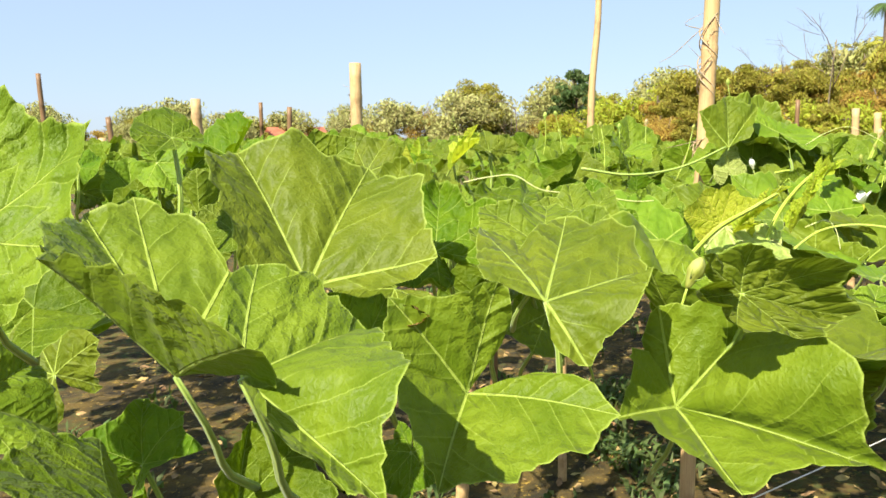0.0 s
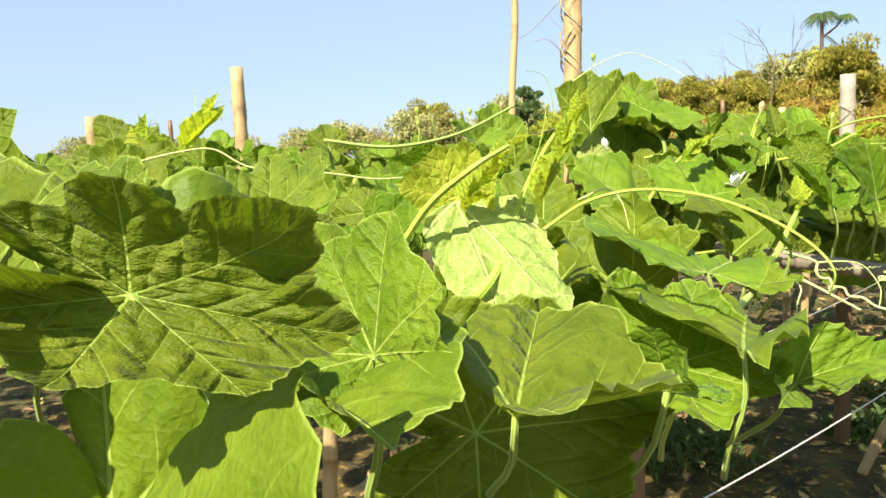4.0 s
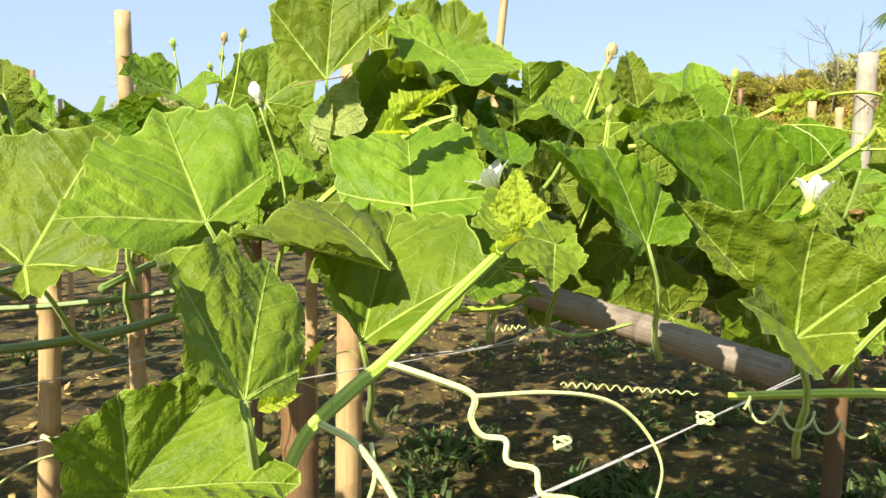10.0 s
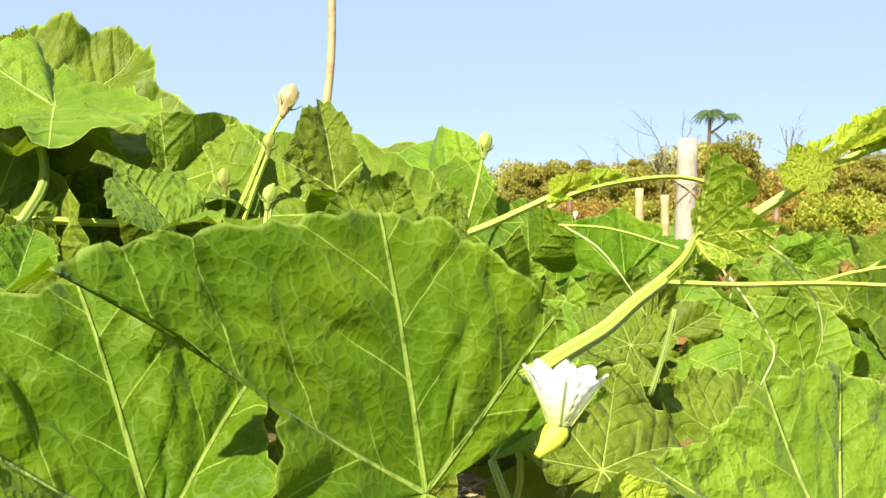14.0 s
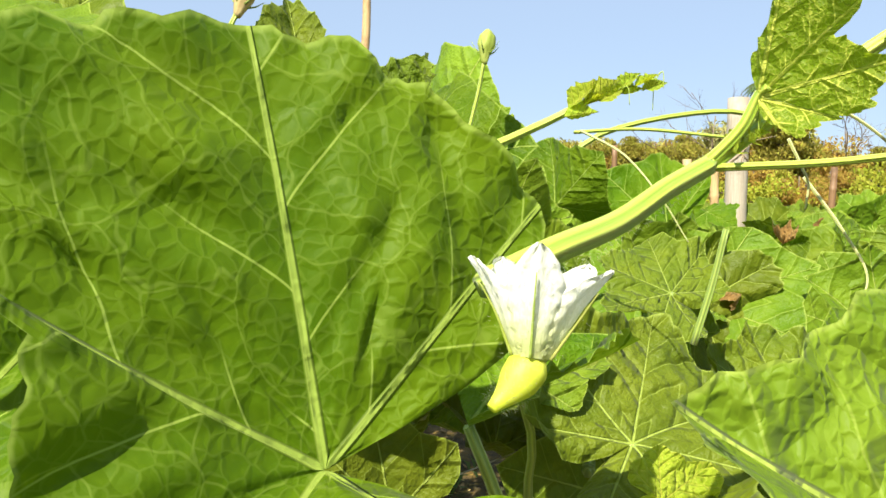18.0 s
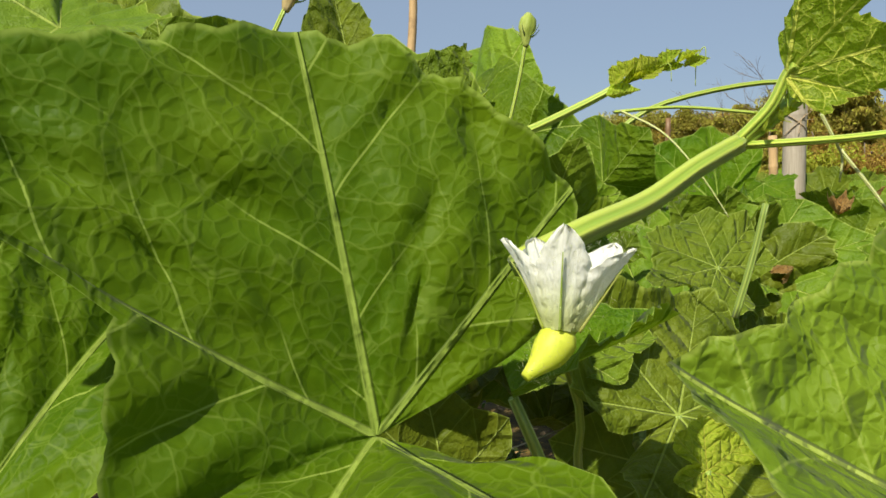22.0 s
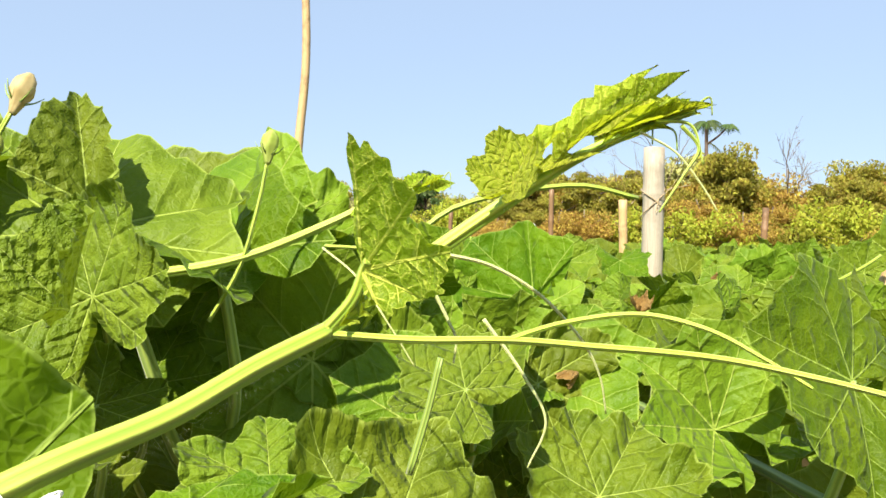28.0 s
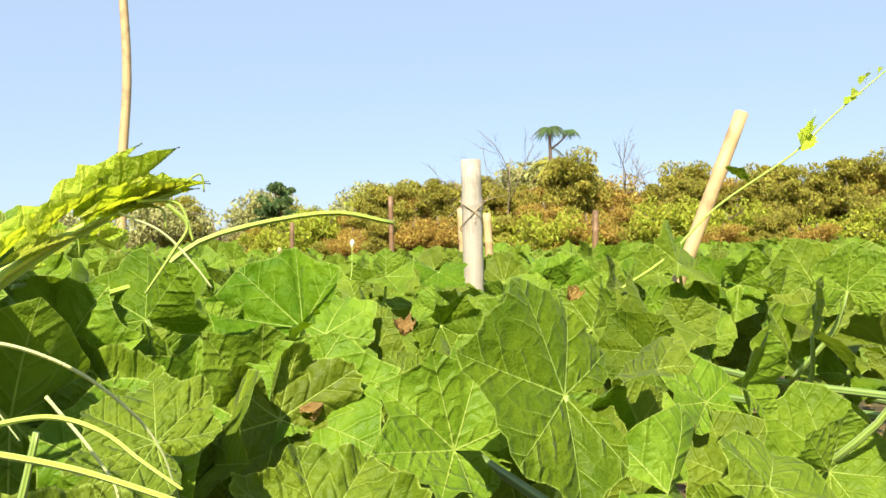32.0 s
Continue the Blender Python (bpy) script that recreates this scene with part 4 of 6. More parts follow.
def palm(az, dist, height):
    """A slim tree with feathered fronds in two tufts at the top and hanging down its trunk."""
    base = new("palm_tree")
    tagged(base, "slim tree with drooping feathery fronds above the wood", "tree", "trees beyond the field")
    base.matrix_basis = at(az, dist)
    r = np.random.RandomState(4)
    v, f, uv = tube_arrays(smooth_line([(0, 0, 0), (0.1, 0, height * 0.5), (0.05, 0, height)], 14), [0.14, 0.11, 0.09], 8)
    part("trunk", mesh_of("trunk", v, f, BARK), base)
    for k in range(58):
        a, up = k * 2.4, r.uniform(-0.1, 0.9)
        root = np.array([0.05, 0, height]) if k < 20 else np.array([1.15, -0.3, height - 0.15]) if k < 30 else np.array([0.05, 0, height * r.uniform(0.5, 0.88)])
        length = r.uniform(0.75, 1.25) if k < 20 else r.uniform(0.5, 0.75) if k < 30 else r.uniform(1.2, 1.9)
        d = np.array([math.cos(a), math.sin(a), 0])
        u = np.linspace(0, 1, 12)
        line = root + d * (length * u)[:, None] + np.array([0, 0, length * 0.7]) * (up * u - (0.9 + up) * u**2)[:, None]
        side = np.cross(d, [0, 0, 1])
        vs, q = list(line), []
        for i in range(1, 12):
            for s in (-1, 1):
                w = 0.3 * math.sin(math.pi * (0.12 + 0.85 * u[i])) * r.uniform(0.7, 1.2)
                vs.append(line[i] + side * s * w * 0.8 + d * w * 0.35 - np.array([0, 0, w * 0.75]))
                q.append([i - 1, i, len(vs) - 1])
        part("frond", mesh_of("frond", np.array(vs), np.array(q), CROWN_GREEN if k < 30 else CROWN_OLIVE, smooth=False), base)
    tube("limb", [(0.08, 0, height - 1.2), (0.7, -0.2, height - 0.7), (1.15, -0.3, height - 0.15)], [0.06, 0.04], BARK, base, sides=6, n=8)


palm(28.9, 44, 8.25)


def bare_tree(az, dist, height, seed, label):
    """A thin leafless sapling."""
    r = np.random.RandomState(seed)
    chunks = []

    def grow(p, d, length, thick, level):
        q = p + d * length
        chunks.append(tube_arrays(smooth_line([p, (p + q) / 2 + r.normal(0, 0.04, 3) * length, q], 5), [thick, thick * 0.6], 4))
        if level:
            for k in range(4):
                e = d + r.normal(0, 0.42, 3)
                grow(p + (q - p) * r.uniform(0.35, 1.0), e / np.linalg.norm(e), length * r.uniform(0.35, 0.6), thick * 0.5, level - 1)

    grow(np.array([0, 0, 0.0]), np.array([0.02, 0, 1.0]), height * 0.75, 0.05, 3)
    v, f, (uv,) = join(chunks)
    ob = thing("bare_tree", label, "tree", "trees beyond the field", me=mesh_of("bare_tree", v, f, BARK))
    ob.matrix_basis = at(az, dist)


for k, (az, d, h) in enumerate([(26.0, 42, 8.6), (23.5, 43, 7.2), (34, 44, 7.6), (36.5, 46, 7.8), (4.6, 58, 5.6), (-2.0, 60, 4.4)]):
    bare_tree(az, d, h, 60 + k, "thin leafless sapling rising above the bushes")


def far_house(az, dist):
    """A low house far off, its rust-red roof just above the vines."""
    base = new("house")
    tagged(base, "low far house with a rust-red pitched roof", "house")
    base.matrix_basis = at(az, dist, 0.5)
    bm = bmesh.new()
    bmesh.ops.create_cube(bm, size=1.0, matrix=Matrix.Translation((0, 0, 1.1)) @ Matrix.Diagonal((4.2, 3.0, 2.2, 1)))
    me = bpy.data.meshes.new("wall")
    bm.to_mesh(me)
    bm.free()
    me.materials.append(WALL_PALE)
    part("wall", me, base)
    v = np.array([[-2.4, -1.8, 2.1], [2.4, -1.8, 2.1], [2.4, 1.8, 2.1], [-2.4, 1.8, 2.1], [-2.4, 0, 3.1], [2.4, 0, 3.1], [-2.4, -1.8, 2.0], [2.4, -1.8, 2.0], [2.4, 1.8, 2.0], [-2.4, 1.8, 2.0]])
    part("roof", mesh_of("roof", v, [np.array([[0, 1, 5, 4], [2, 3, 4, 5], [6, 9, 8, 7], [0, 6, 7, 1], [2, 8, 9, 3]]), np.array([[0, 4, 3], [1, 2, 5]])], ROOF_RED, smooth=False), base)


far_house(-11.4, 64)


# ---------------------------------------------------------------- the vines beside the path
VINES = {}
for key, label in (("A", "bottle gourd vine with large pale-veined leaves at the trellis edge"), ("B", "bottle gourd vine with wide leaves hanging over the trellis edge"),
                   ("C", "gourd vine with a pale upturned leaf and fresh upright shoots"), ("D", "gourd vine with leaves standing on stalks above the strings"),
                   ("E", "gourd vine reaching over the strings with wavy tendrils"), ("F", "gourd vine with a large deep green puckered leaf"),
                   ("G", "gourd vine with a bent stem, flower buds and dense leaves"), ("H", "young gourd shoot with a yellow-green leaf and long tendrils"),
                   ("I", "young gourd vine climbing a leaning bamboo stake")):
    VINES[key] = thing("gourd_vine", label, "vine", "gourd vines")
LEAF_COUNT = [0]


def hero(vine, x, y, z, heading, pitch, roll, size, wide, material, cols=9, rings=20, stalk=0.16, **shape):
    """One leaf of a vine, with its own curl, and its stalk."""
    LEAF_COUNT[0] += 1
    k = LEAF_COUNT[0]
    r = np.random.RandomState(500 + k)
    kw = dict(cup=r.uniform(-0.03, 0.1), bend=r.uniform(0.05, 0.22), fold=r.uniform(0.02, 0.2), ruffle=r.uniform(0.09, 0.16), pleat=r.uniform(0.45, 0.75), waves=int(r.randint(5, 9)), curl=r.uniform(0.1, 0.7), seed=k)
    kw.update(shape)
    m = frame_of(x, y, z, heading, pitch, roll, size, wide)
    leaf = part("leaf", leaf_mesh(material, cols=cols, rings=rings, **kw), VINES[vine], "", m)
    if stalk:
        add_petiole(leaf, m, stalk, None, (r.normal(0.5, 0.12), r.normal(0, 0.2)))
    return leaf


def blade(vine, place, veins, material, stalk=0.16, **shape):
    """One leaf of a vine, stretched between its veins, and its stalk."""
    LEAF_COUNT[0] += 1
    k = LEAF_COUNT[0]
    r = np.random.RandomState(700 + k)
    size = max(v[2] for v in veins)
    m = Matrix.Translation(place) @ Matrix.Scale(size, 4)
    leaf = part("leaf", blade_mesh(material, veins, seed=k, **shape), VINES[vine], "", m)
    if stalk:
        add_petiole(leaf, m, stalk, None, (r.normal(0.5, 0.12), r.normal(0, 0.2)))
    return leaf


def coil(a, b, turns, radius, thick, parent):
    """A tendril wound like a spring from a to b."""
    a, b = np.array(a), np.array(b)
    d = (b - a) / np.linalg.norm(b - a)
    s = np.cross(d, [0, 0, 1])
    s /= np.linalg.norm(s)
    u = np.cross(s, d)
    t = np.linspace(0, 1, turns * 12 + 1)
    w = 2 * np.pi * turns * (t + 0.02 * np.sin(9 * t))
    line = a + (b - a) * t[:, None] + radius * (1 + 0.3 * np.sin(5 * t))[:, None] * (np.cos(w)[:, None] * s + np.sin(w)[:, None] * u)
    v, f, uv = tube_arrays(line, [thick, thick * 0.8], 5)
    part("tendril", mesh_of("tendril", v, f, TENDRIL, [("tube", uv)]), parent, "tightly coiled pale tendril")


def string(a, b):
    a, b = Vector(a), Vector(b)
    ob = tube("trellis_string", [a, (a + b) / 2 - Vector((0, 0, 0.012)), b], [0.0008, 0.0008], STRING, sides=5, n=12)
    tagged(ob, "thin pale nylon string stretched across the trellis", "string", "trellis strings")


blade("A", (-0.194, 0.540, 1.194), [(140, 22, 0.127), (178, 43, 0.103, 0), (-118, 46, 0.122), (-75, 40, 0.151, 0), (-47, 40, 0.174), (-30, 42, 0.186), (-8, 39, 0.157, 0), (13, 38, 0.104)], LEAF, cup=0.0, ruffle=0.02, ends=0.8)
blade("A", (-0.139, 0.510, 1.201), [(-7, 33, 0.108), (14, 18, 0.119, 0), (41, 3, 0.117), (107, 0, 0.123, 0), (128, -23, 0.141), (142, -25, 0.126, 0), (153, -9, 0.08)], LEAF, ruffle=0.02)
blade("A", (-0.146, 0.820, 1.206), [(-127, 20, 0.071), (-66, 40, 0.191, 0), (-43, 45, 0.193), (-16, 50, 0.194, 0), (25, 42, 0.179), (50, 30, 0.18, 0), (86, 10, 0.14)], LEAF, ruffle=0.03, quilt=1.3)
blade("A", (0.021, 0.706, 1.123), [(123, 2, 0.144), (136, -11, 0.151, 0), (166, -22, 0.134, 0), (-165, -24, 0.12), (-110, 22, 0.114, 0), (-103, 53, 0.118), (73, 74, 0.111)], LEAF, ruffle=0.03)
blade("B", (0.237, 0.766, 1.085), [(-17, 70, 0.104), (64, 63, 0.121, 0), (82, 44, 0.155), (129, 19, 0.183, 0), (129, -6, 0.191), (173, -13, 0.141), (-122, 2, 0.086), (-85, 51, 0.077, 0)], LEAF, ruffle=0.02, quilt=1.3)
blade("A", (0.094, 0.700, 1.212), [(-39, 11, 0.092, 0), (-19, 17, 0.166), (-5, 11, 0.133, 0), (15, 15, 0.171), (40, 7, 0.17, 0), (62, 6, 0.122), (98, -15, 0.076, 0), (136, -50, 0.07)], LEAF, ruffle=0.05, quilt=1.8)
blade("A", (-0.217, 0.480, 1.124), [(-154, 28, 0.101, 0), (-105, 25, 0.086), (-61, 12, 0.085, 0), (-33, 9, 0.084), (-27, -9, 0.08, 0)], LEAF_DARK, ruffle=0.03, stalk=0)
blade("A", (-0.178, 0.620, 1.051), [(-150, 54, 0.04, 0), (4, 57, 0.074), (53, 35, 0.08), (90, 8, 0.087, 0)], LEAF_DARK, ruffle=0.03, stalk=0.1)
blade("A", (-0.465, 0.860, 1.179), [(-145, -15, 0.076, 0), (-74, 39, 0.094), (-33, 46, 0.103, 0), (90, -24, 0.075), (117, -12, 0.134, 0), (154, -24, 0.097)], LEAF_DARK, ruffle=0.03)
blade("C", (0.310, 0.949, 1.099), [(70, 26, 0.102, 0), (110, 16, 0.133), (131, 1, 0.151, 0), (152, -2, 0.146), (171, 5, 0.101, 0), (-156, 42, 0.117, 0), (-124, 50, 0.136), (-99, 43, 0.171, 0), (-73, 45, 0.194), (-56, 54, 0.186, 0), (-22, 49, 0.165), (12, 41, 0.149, 0), (48, 24, 0.117)], LEAF, ruffle=0.02, quilt=1.2, notch=0.95, cols=10, rings=30)
blade("B", (0.460, 0.900, 1.087), [(-32, 23, 0.077, 0), (-18, 20, 0.112), (-2, 16, 0.156, 0), (16, 12, 0.159), (40, 10, 0.146, 0), (76, -1, 0.124), (122, 5, 0.114, 0), (175, 19, 0.117)], LEAF, ruffle=0.03, quilt=1.3)
blade("C", (0.448, 1.220, 1.221), [(95, -22, 0.09), (118, -37, 0.133, 0), (139, -39, 0.203), (151, -56, 0.142), (-145, -73, 0.083, 0), (-105, -42, 0.052)], LEAF_PALE, ruffle=0.04, stalk=0, notch=0.95, quilt=1.8, cols=11, rings=30)
blade("B", (0.804, 1.178, 1.010), [(-144, 2, 0.096), (-113, 28, 0.064, 0), (69, 61, 0.071), (76, 20, 0.099, 0), (89, 10, 0.133), (136, 5, 0.108, 0), (176, 7, 0.089)], LEAF, ruffle=0.05, teeth=0.06, quilt=1.3)
blade("D", (0.720, 1.120, 1.064), [(-40, 14, 0.133), (-32, 6, 0.215, 0), (-11, 5, 0.245), (4, -6, 0.242, 0), (24, -6, 0.198), (36, -13, 0.102, 0), (-163, 18, 0.044)], LEAF, ruffle=0.06, notch=0.9)
blade("D", (0.555, 1.300, 1.093), [(-121, 6, 0.039, 0), (-39, 29, 0.089), (-19, 28, 0.179, 0), (2, 22, 0.194), (18, 17, 0.164, 0), (42, 17, 0.113), (117, 17, 0.046, 0)], LEAF, ruffle=0.03, quilt=1.8)
blade("D", (0.780, 1.358, 1.105), [(-117, 8, 0.107), (-38, 11, 0.209, 0), (-23, 11, 0.223), (-8, 9, 0.207, 0), (11, 9, 0.136), (1, 4, 0.062, 0), (41, -3, 0.096), (150, -8, 0.067)], LEAF, ruffle=0.02, notch=0.92, quilt=1.3)
blade("E", (0.937, 1.597, 1.039), [(176, -18, 0.049), (-128, 38, 0.056, 0), (-36, 72, 0.051), (33, 34, 0.091), (71, 13, 0.071, 0), (94, 3, 0.096), (138, -5, 0.063, 0)], LEAF, ruffle=0.05, teeth=0.05)
blade("D", (0.515, 1.800, 1.115), [(-144, -8, 0.101), (-70, 16, 0.186, 0), (-51, 23, 0.208, 0), (-31, 28, 0.211), (-5, 25, 0.166, 0), (52, 18, 0.104), (154, -17, 0.07, 0), (-171, -25, 0.112)], LEAF, ruffle=0.03, quilt=1.3)
blade("D", (0.679, 1.970, 1.099), [(-105, 18, 0.082, 0), (-66, 26, 0.138), (-26, 37, 0.167, 0), (13, 43, 0.197), (47, 24, 0.129, 0), (96, -3, 0.095), (149, -15, 0.06)], LEAF, ruffle=0.04, quilt=1.5)
blade("D", (0.906, 2.460, 1.327), [(-109, 8, 0.061, 0), (-78, 49, 0.146), (6, 69, 0.166), (62, 45, 0.179), (90, 39, 0.098, 0)], LEAF, ruffle=0.03, quilt=1.3)
blade("D", (0.873, 2.500, 1.263), [(114, -4, 0.1), (90, 49, 0.105), (90, 57, 0.052), (133, -61, 0.06)], LEAF_PALE, ruffle=0.03, stalk=0)
blade("D", (0.866, 1.962, 1.147), [(-145, -13, 0.103, 0), (-128, 1, 0.134), (-73, 20, 0.141, 0), (-33, 32, 0.19), (1, 34, 0.166, 0), (22, 23, 0.103), (65, 1, 0.042, 0)], LEAF, ruffle=0.035, quilt=1.6)
blade("F", (1.368, 1.776, 1.084), [(-153, 3, 0.108, 0), (-135, 21, 0.114), (-130, 31, 0.084, 0), (-108, 34, 0.102, 0), (-95, 46, 0.141), (-97, 57, 0.115, 0), (-103, 73, 0.094, 0), (135, 86, 0.087), (101, 58, 0.078, 0), (105, 41, 0.084), (115, 28, 0.069, 0), (147, 13, 0.05), (171, -1, 0.067, 0)], LEAF, ruffle=0.02, teeth=0.05, quilt=2.0, cols=11, rings=34, notch=0.95, pleat=0.04)
blade("E", (1.005, 1.580, 1.096), [(-138, 41, 0.036, 0), (-51, 40, 0.104), (-26, 31, 0.117, 0), (-7, 25, 0.111), (9, 18, 0.085, 0), (26, 5, 0.044)], LEAF, ruffle=0.04, quilt=1.8)
blade("E", (1.031, 1.864, 1.053), [(-138, 52, 0.065, 0), (-51, 48, 0.117), (-8, 36, 0.162, 0), (7, 32, 0.177), (36, 30, 0.171, 0), (67, 26, 0.144), (118, 16, 0.065, 0)], LEAF, ruffle=0.03, quilt=1.8)
blade("E", (1.056, 1.860, 1.118), [(-109, 17, 0.066), (-98, 2, 0.137, 0), (-41, 21, 0.128), (-19, 18, 0.122, 0), (-12, 5, 0.02)], LEAF, ruffle=0.04, stalk=0)
blade("E", (1.063, 2.100, 1.155), [(-77, 5, 0.091), (-52, 19, 0.139, 0), (-6, 32, 0.165), (26, 27, 0.151, 0), (78, 6, 0.095), (152, -22, 0.049, 0)], LEAF, ruffle=0.04, quilt=1.6)
blade("E", (1.169, 1.860, 1.158), [(-122, 5, 0.019, 0), (-90, 25, 0.034), (-77, 50, 0.035, 0), (-18, 71, 0.048), (62, 69, 0.029, 0), (90, 34, 0.027), (149, 10, 0.012, 0)], LEAF_YOUNG, ruffle=0.03, stalk=0, teeth=0.06, notch=0.95, quilt=1.5, ends=0.6)
blade("F", (1.417, 2.010, 1.137), [(144, -9, 0.109), (163, -8, 0.123, 0), (-155, -21, 0.053), (-126, -8, 0.078, 0), (-118, 30, 0.086, 0), (-114, 31, 0.185), (-104, 41, 0.16, 0), (-94, 59, 0.132, 0), (-62, 78, 0.124), (10, 80, 0.121, 0), (51, 70, 0.114, 0), (66, 45, 0.104)], LEAF_DARK, ruffle=0.008, arch=0.02, pleat=0.03, teeth=0.022, notch=0.97, cols=15, rings=64, stalk=0, quilt=1.5)
blade("F", (1.308, 1.990, 1.128), [(-148, 13, 0.085, 0), (-145, 23, 0.08), (-108, 34, 0.157), (-84, 44, 0.126, 0), (-47, 59, 0.114), (-1, 52, 0.097, 0), (26, 38, 0.085), (90, 22, 0.048, 0)], LEAF_DARK, ruffle=0.025, arch=0.04, pleat=0.04, cols=12, rings=40, quilt=1.8)
blade("F", (1.222, 2.044, 1.120), [(166, -28, 0.058, 0), (-172, -32, 0.084), (-123, -9, 0.075, 0), (-90, 10, 0.094), (-52, 21, 0.105, 0), (-11, 17, 0.075), (23, 13, 0.056, 0)], LEAF, ruffle=0.04, cols=11, rings=30, quilt=1.5)
blade("G", (1.535, 1.893, 1.144), [(-146, -21, 0.078), (-118, 8, 0.064, 0), (-86, 30, 0.075), (-71, 43, 0.063, 0), (-35, 63, 0.067), (-2, 59, 0.069, 0), (27, 48, 0.076), (45, 33, 0.077, 0), (54, 26, 0.104), (72, 22, 0.087, 0), (152, -22, 0.061)], LEAF, ruffle=0.01, notch=0.97, cols=10, rings=34, arch=0.02)
blade("E", (1.100, 2.550, 1.372), [(-136, -26, 0.078, 0), (-74, 27, 0.12), (-38, 39, 0.113, 0), (-21, 30, 0.087), (45, 16, 0.074, 0), (110, -14, 0.148), (136, -20, 0.163, 0), (165, -22, 0.145)], LEAF, ruffle=0.04, stalk=0)
blade("E", (1.183, 2.200, 1.208), [(-150, 8, 0.094), (-90, 34, 0.056, 0), (-5, 35, 0.061), (90, 21, 0.025, 0), (169, 0, 0.082)], LEAF_DARK, ruffle=0.03)
blade("G", (1.269, 2.250, 1.251), [(-149, 4, 0.059, 0), (-53, 36, 0.062), (-5, 31, 0.059, 0), (34, 13, 0.037), (162, -4, 0.053, 0)], LEAF, ruffle=0.05, quilt=1.5)
blade("G", (1.450, 2.140, 1.230), [(-101, 43, 0.037), (-49, 70, 0.045, 0), (41, 75, 0.051), (148, 49, 0.036, 0), (171, 5, 0.041)], LEAF, ruffle=0.05, stalk=0, notch=0.92, quilt=1.8)
blade("F", (1.389, 2.400, 1.286), [(-113, 25, 0.056), (-76, 59, 0.078, 0), (-34, 71, 0.094), (25, 72, 0.072, 0), (114, 47, 0.036)], LEAF, ruffle=0.05, teeth=0.06, quilt=1.5)
blade("G", (1.474, 2.120, 1.117), [(18, 33, 0.038, 0), (47, 30, 0.068), (66, 15, 0.102), (110, 24, 0.064, 0), (164, 20, 0.067)], LEAF_DARK, ruffle=0.03)
blade("H", (1.571, 2.066, 1.252), [(-164, 67, 0.021, 0), (-164, 58, 0.041, 0), (-168, 57, 0.054), (167, 49, 0.052, 0), (157, 36, 0.048), (151, 34, 0.033, 0), (141, 11, 0.043), (135, -5, 0.037, 0), (127, -18, 0.028), (137, -49, 0.021, 0), (139, -56, 0.012)], LEAF_VEINED, ruffle=0.02, stalk=0, teeth=0.07, notch=0.93, arch=0.0, pleat=0.04, cols=12, rings=28, ends=0.4)
blade("F", (1.447, 2.620, 1.234), [(-126, 4, 0.12), (-77, 31, 0.157, 0), (-31, 45, 0.163), (32, 43, 0.161, 0), (72, 26, 0.143), (128, 10, 0.115, 0)], LEAF, ruffle=0.03)
# lower leaves that fill the vines beside the path
fill = np.random.RandomState(17)
for k in range(34):
    y = fill.uniform(0.78, 2.1)
    x = fill.uniform(-0.55, min(0.62, 0.85 * y - 0.22))
    m = canopy_pose(fill, x, y, 0.95)
    m.translation.z = fill.uniform(1.02, 1.13) + 0.05 * (y - 0.8)
    leaf = part("leaf", MID[fill.randint(len(MID))], VINES["A" if x < 0.1 else "C"], "", m)
    add_petiole(leaf, m, fill.uniform(0.15, 0.22), None, (fill.normal(0.4, 0.2), fill.normal(0, 0.2)))
hero("A", 0.122, 0.941, 1.228, 13, 38, 8, 0.088, 1.25, LEAF)
hero("B", 0.277, 0.707, 1.216, 86, -16, 72, 0.091, 0.50, LEAF, cup=0.3, curl=1.0)
hero("A", -0.387, 0.616, 1.289, 0, 53, 6, 0.136, 0.85, LEAF)
hero("A", -0.037, 0.811, 1.022, -172, -48, 30, 0.061, 0.85, LEAF_DARK)
hero("A", 0.133, 1.170, 1.208, -28, 41, -19, 0.090, 0.99, LEAF)
hero("A", -0.010, 0.978, 1.220, -47, 29, -27, 0.118, 0.85, LEAF_DARK)
hero("A", 0.232, 1.315, 1.211, -4, 41, -2, 0.098, 0.93, LEAF)
hero("A", -0.120, 1.690, 1.208, 25, 52, 2, 0.136, 0.90, LEAF)
hero("B", 0.444, 1.036, 1.028, 84, 3, 49, 0.161, 0.85, LEAF, ruffle=0.07)
hero("C", 0.409, 1.203, 1.098, -53, 37, -38, 0.043, 1.18, LEAF_DARK)
hero("C", -0.205, 2.113, 1.279, 50, 53, 30, 0.131, 1.05, LEAF)
hero("C", 0.173, 1.682, 1.214, -40, 22, -2, 0.140, 1.04, LEAF_DARK)
hero("C", 0.452, 1.250, 1.222, 62, 67, 41, 0.067, 0.85, LEAF_YOUNG, fold=0.4, stalk=0)
hero("C", 0.547, 1.415, 1.037, -42, 28, -39, 0.169, 0.85, LEAF_DARK)
hero("B", 0.684, 1.226, 1.024, 86, 10, 34, 0.116, 1.11, LEAF, fold=0.3)
hero("B", 0.708, 1.465, 1.061, -56, -10, -57, 0.183, 0.85, LEAF)
hero("D", 0.710, 1.289, 1.026, 91, -8, 34, 0.103, 0.85, LEAF)
hero("D", 0.999, 2.932, 1.275, -93, 78, -60, 0.119, 1.14, LEAF_DARK)
hero("F", 1.409, 2.346, 1.146, -141, -30, -38, 0.065, 0.85, LEAF_DARK)
hero("E", 1.061, 2.634, 1.360, 74, -0, 32, 0.165, 1.25, LEAF, fold=0.3)
hero("E", 1.030, 2.583, 1.263, -54, 48, -53, 0.177, 0.85, LEAF)
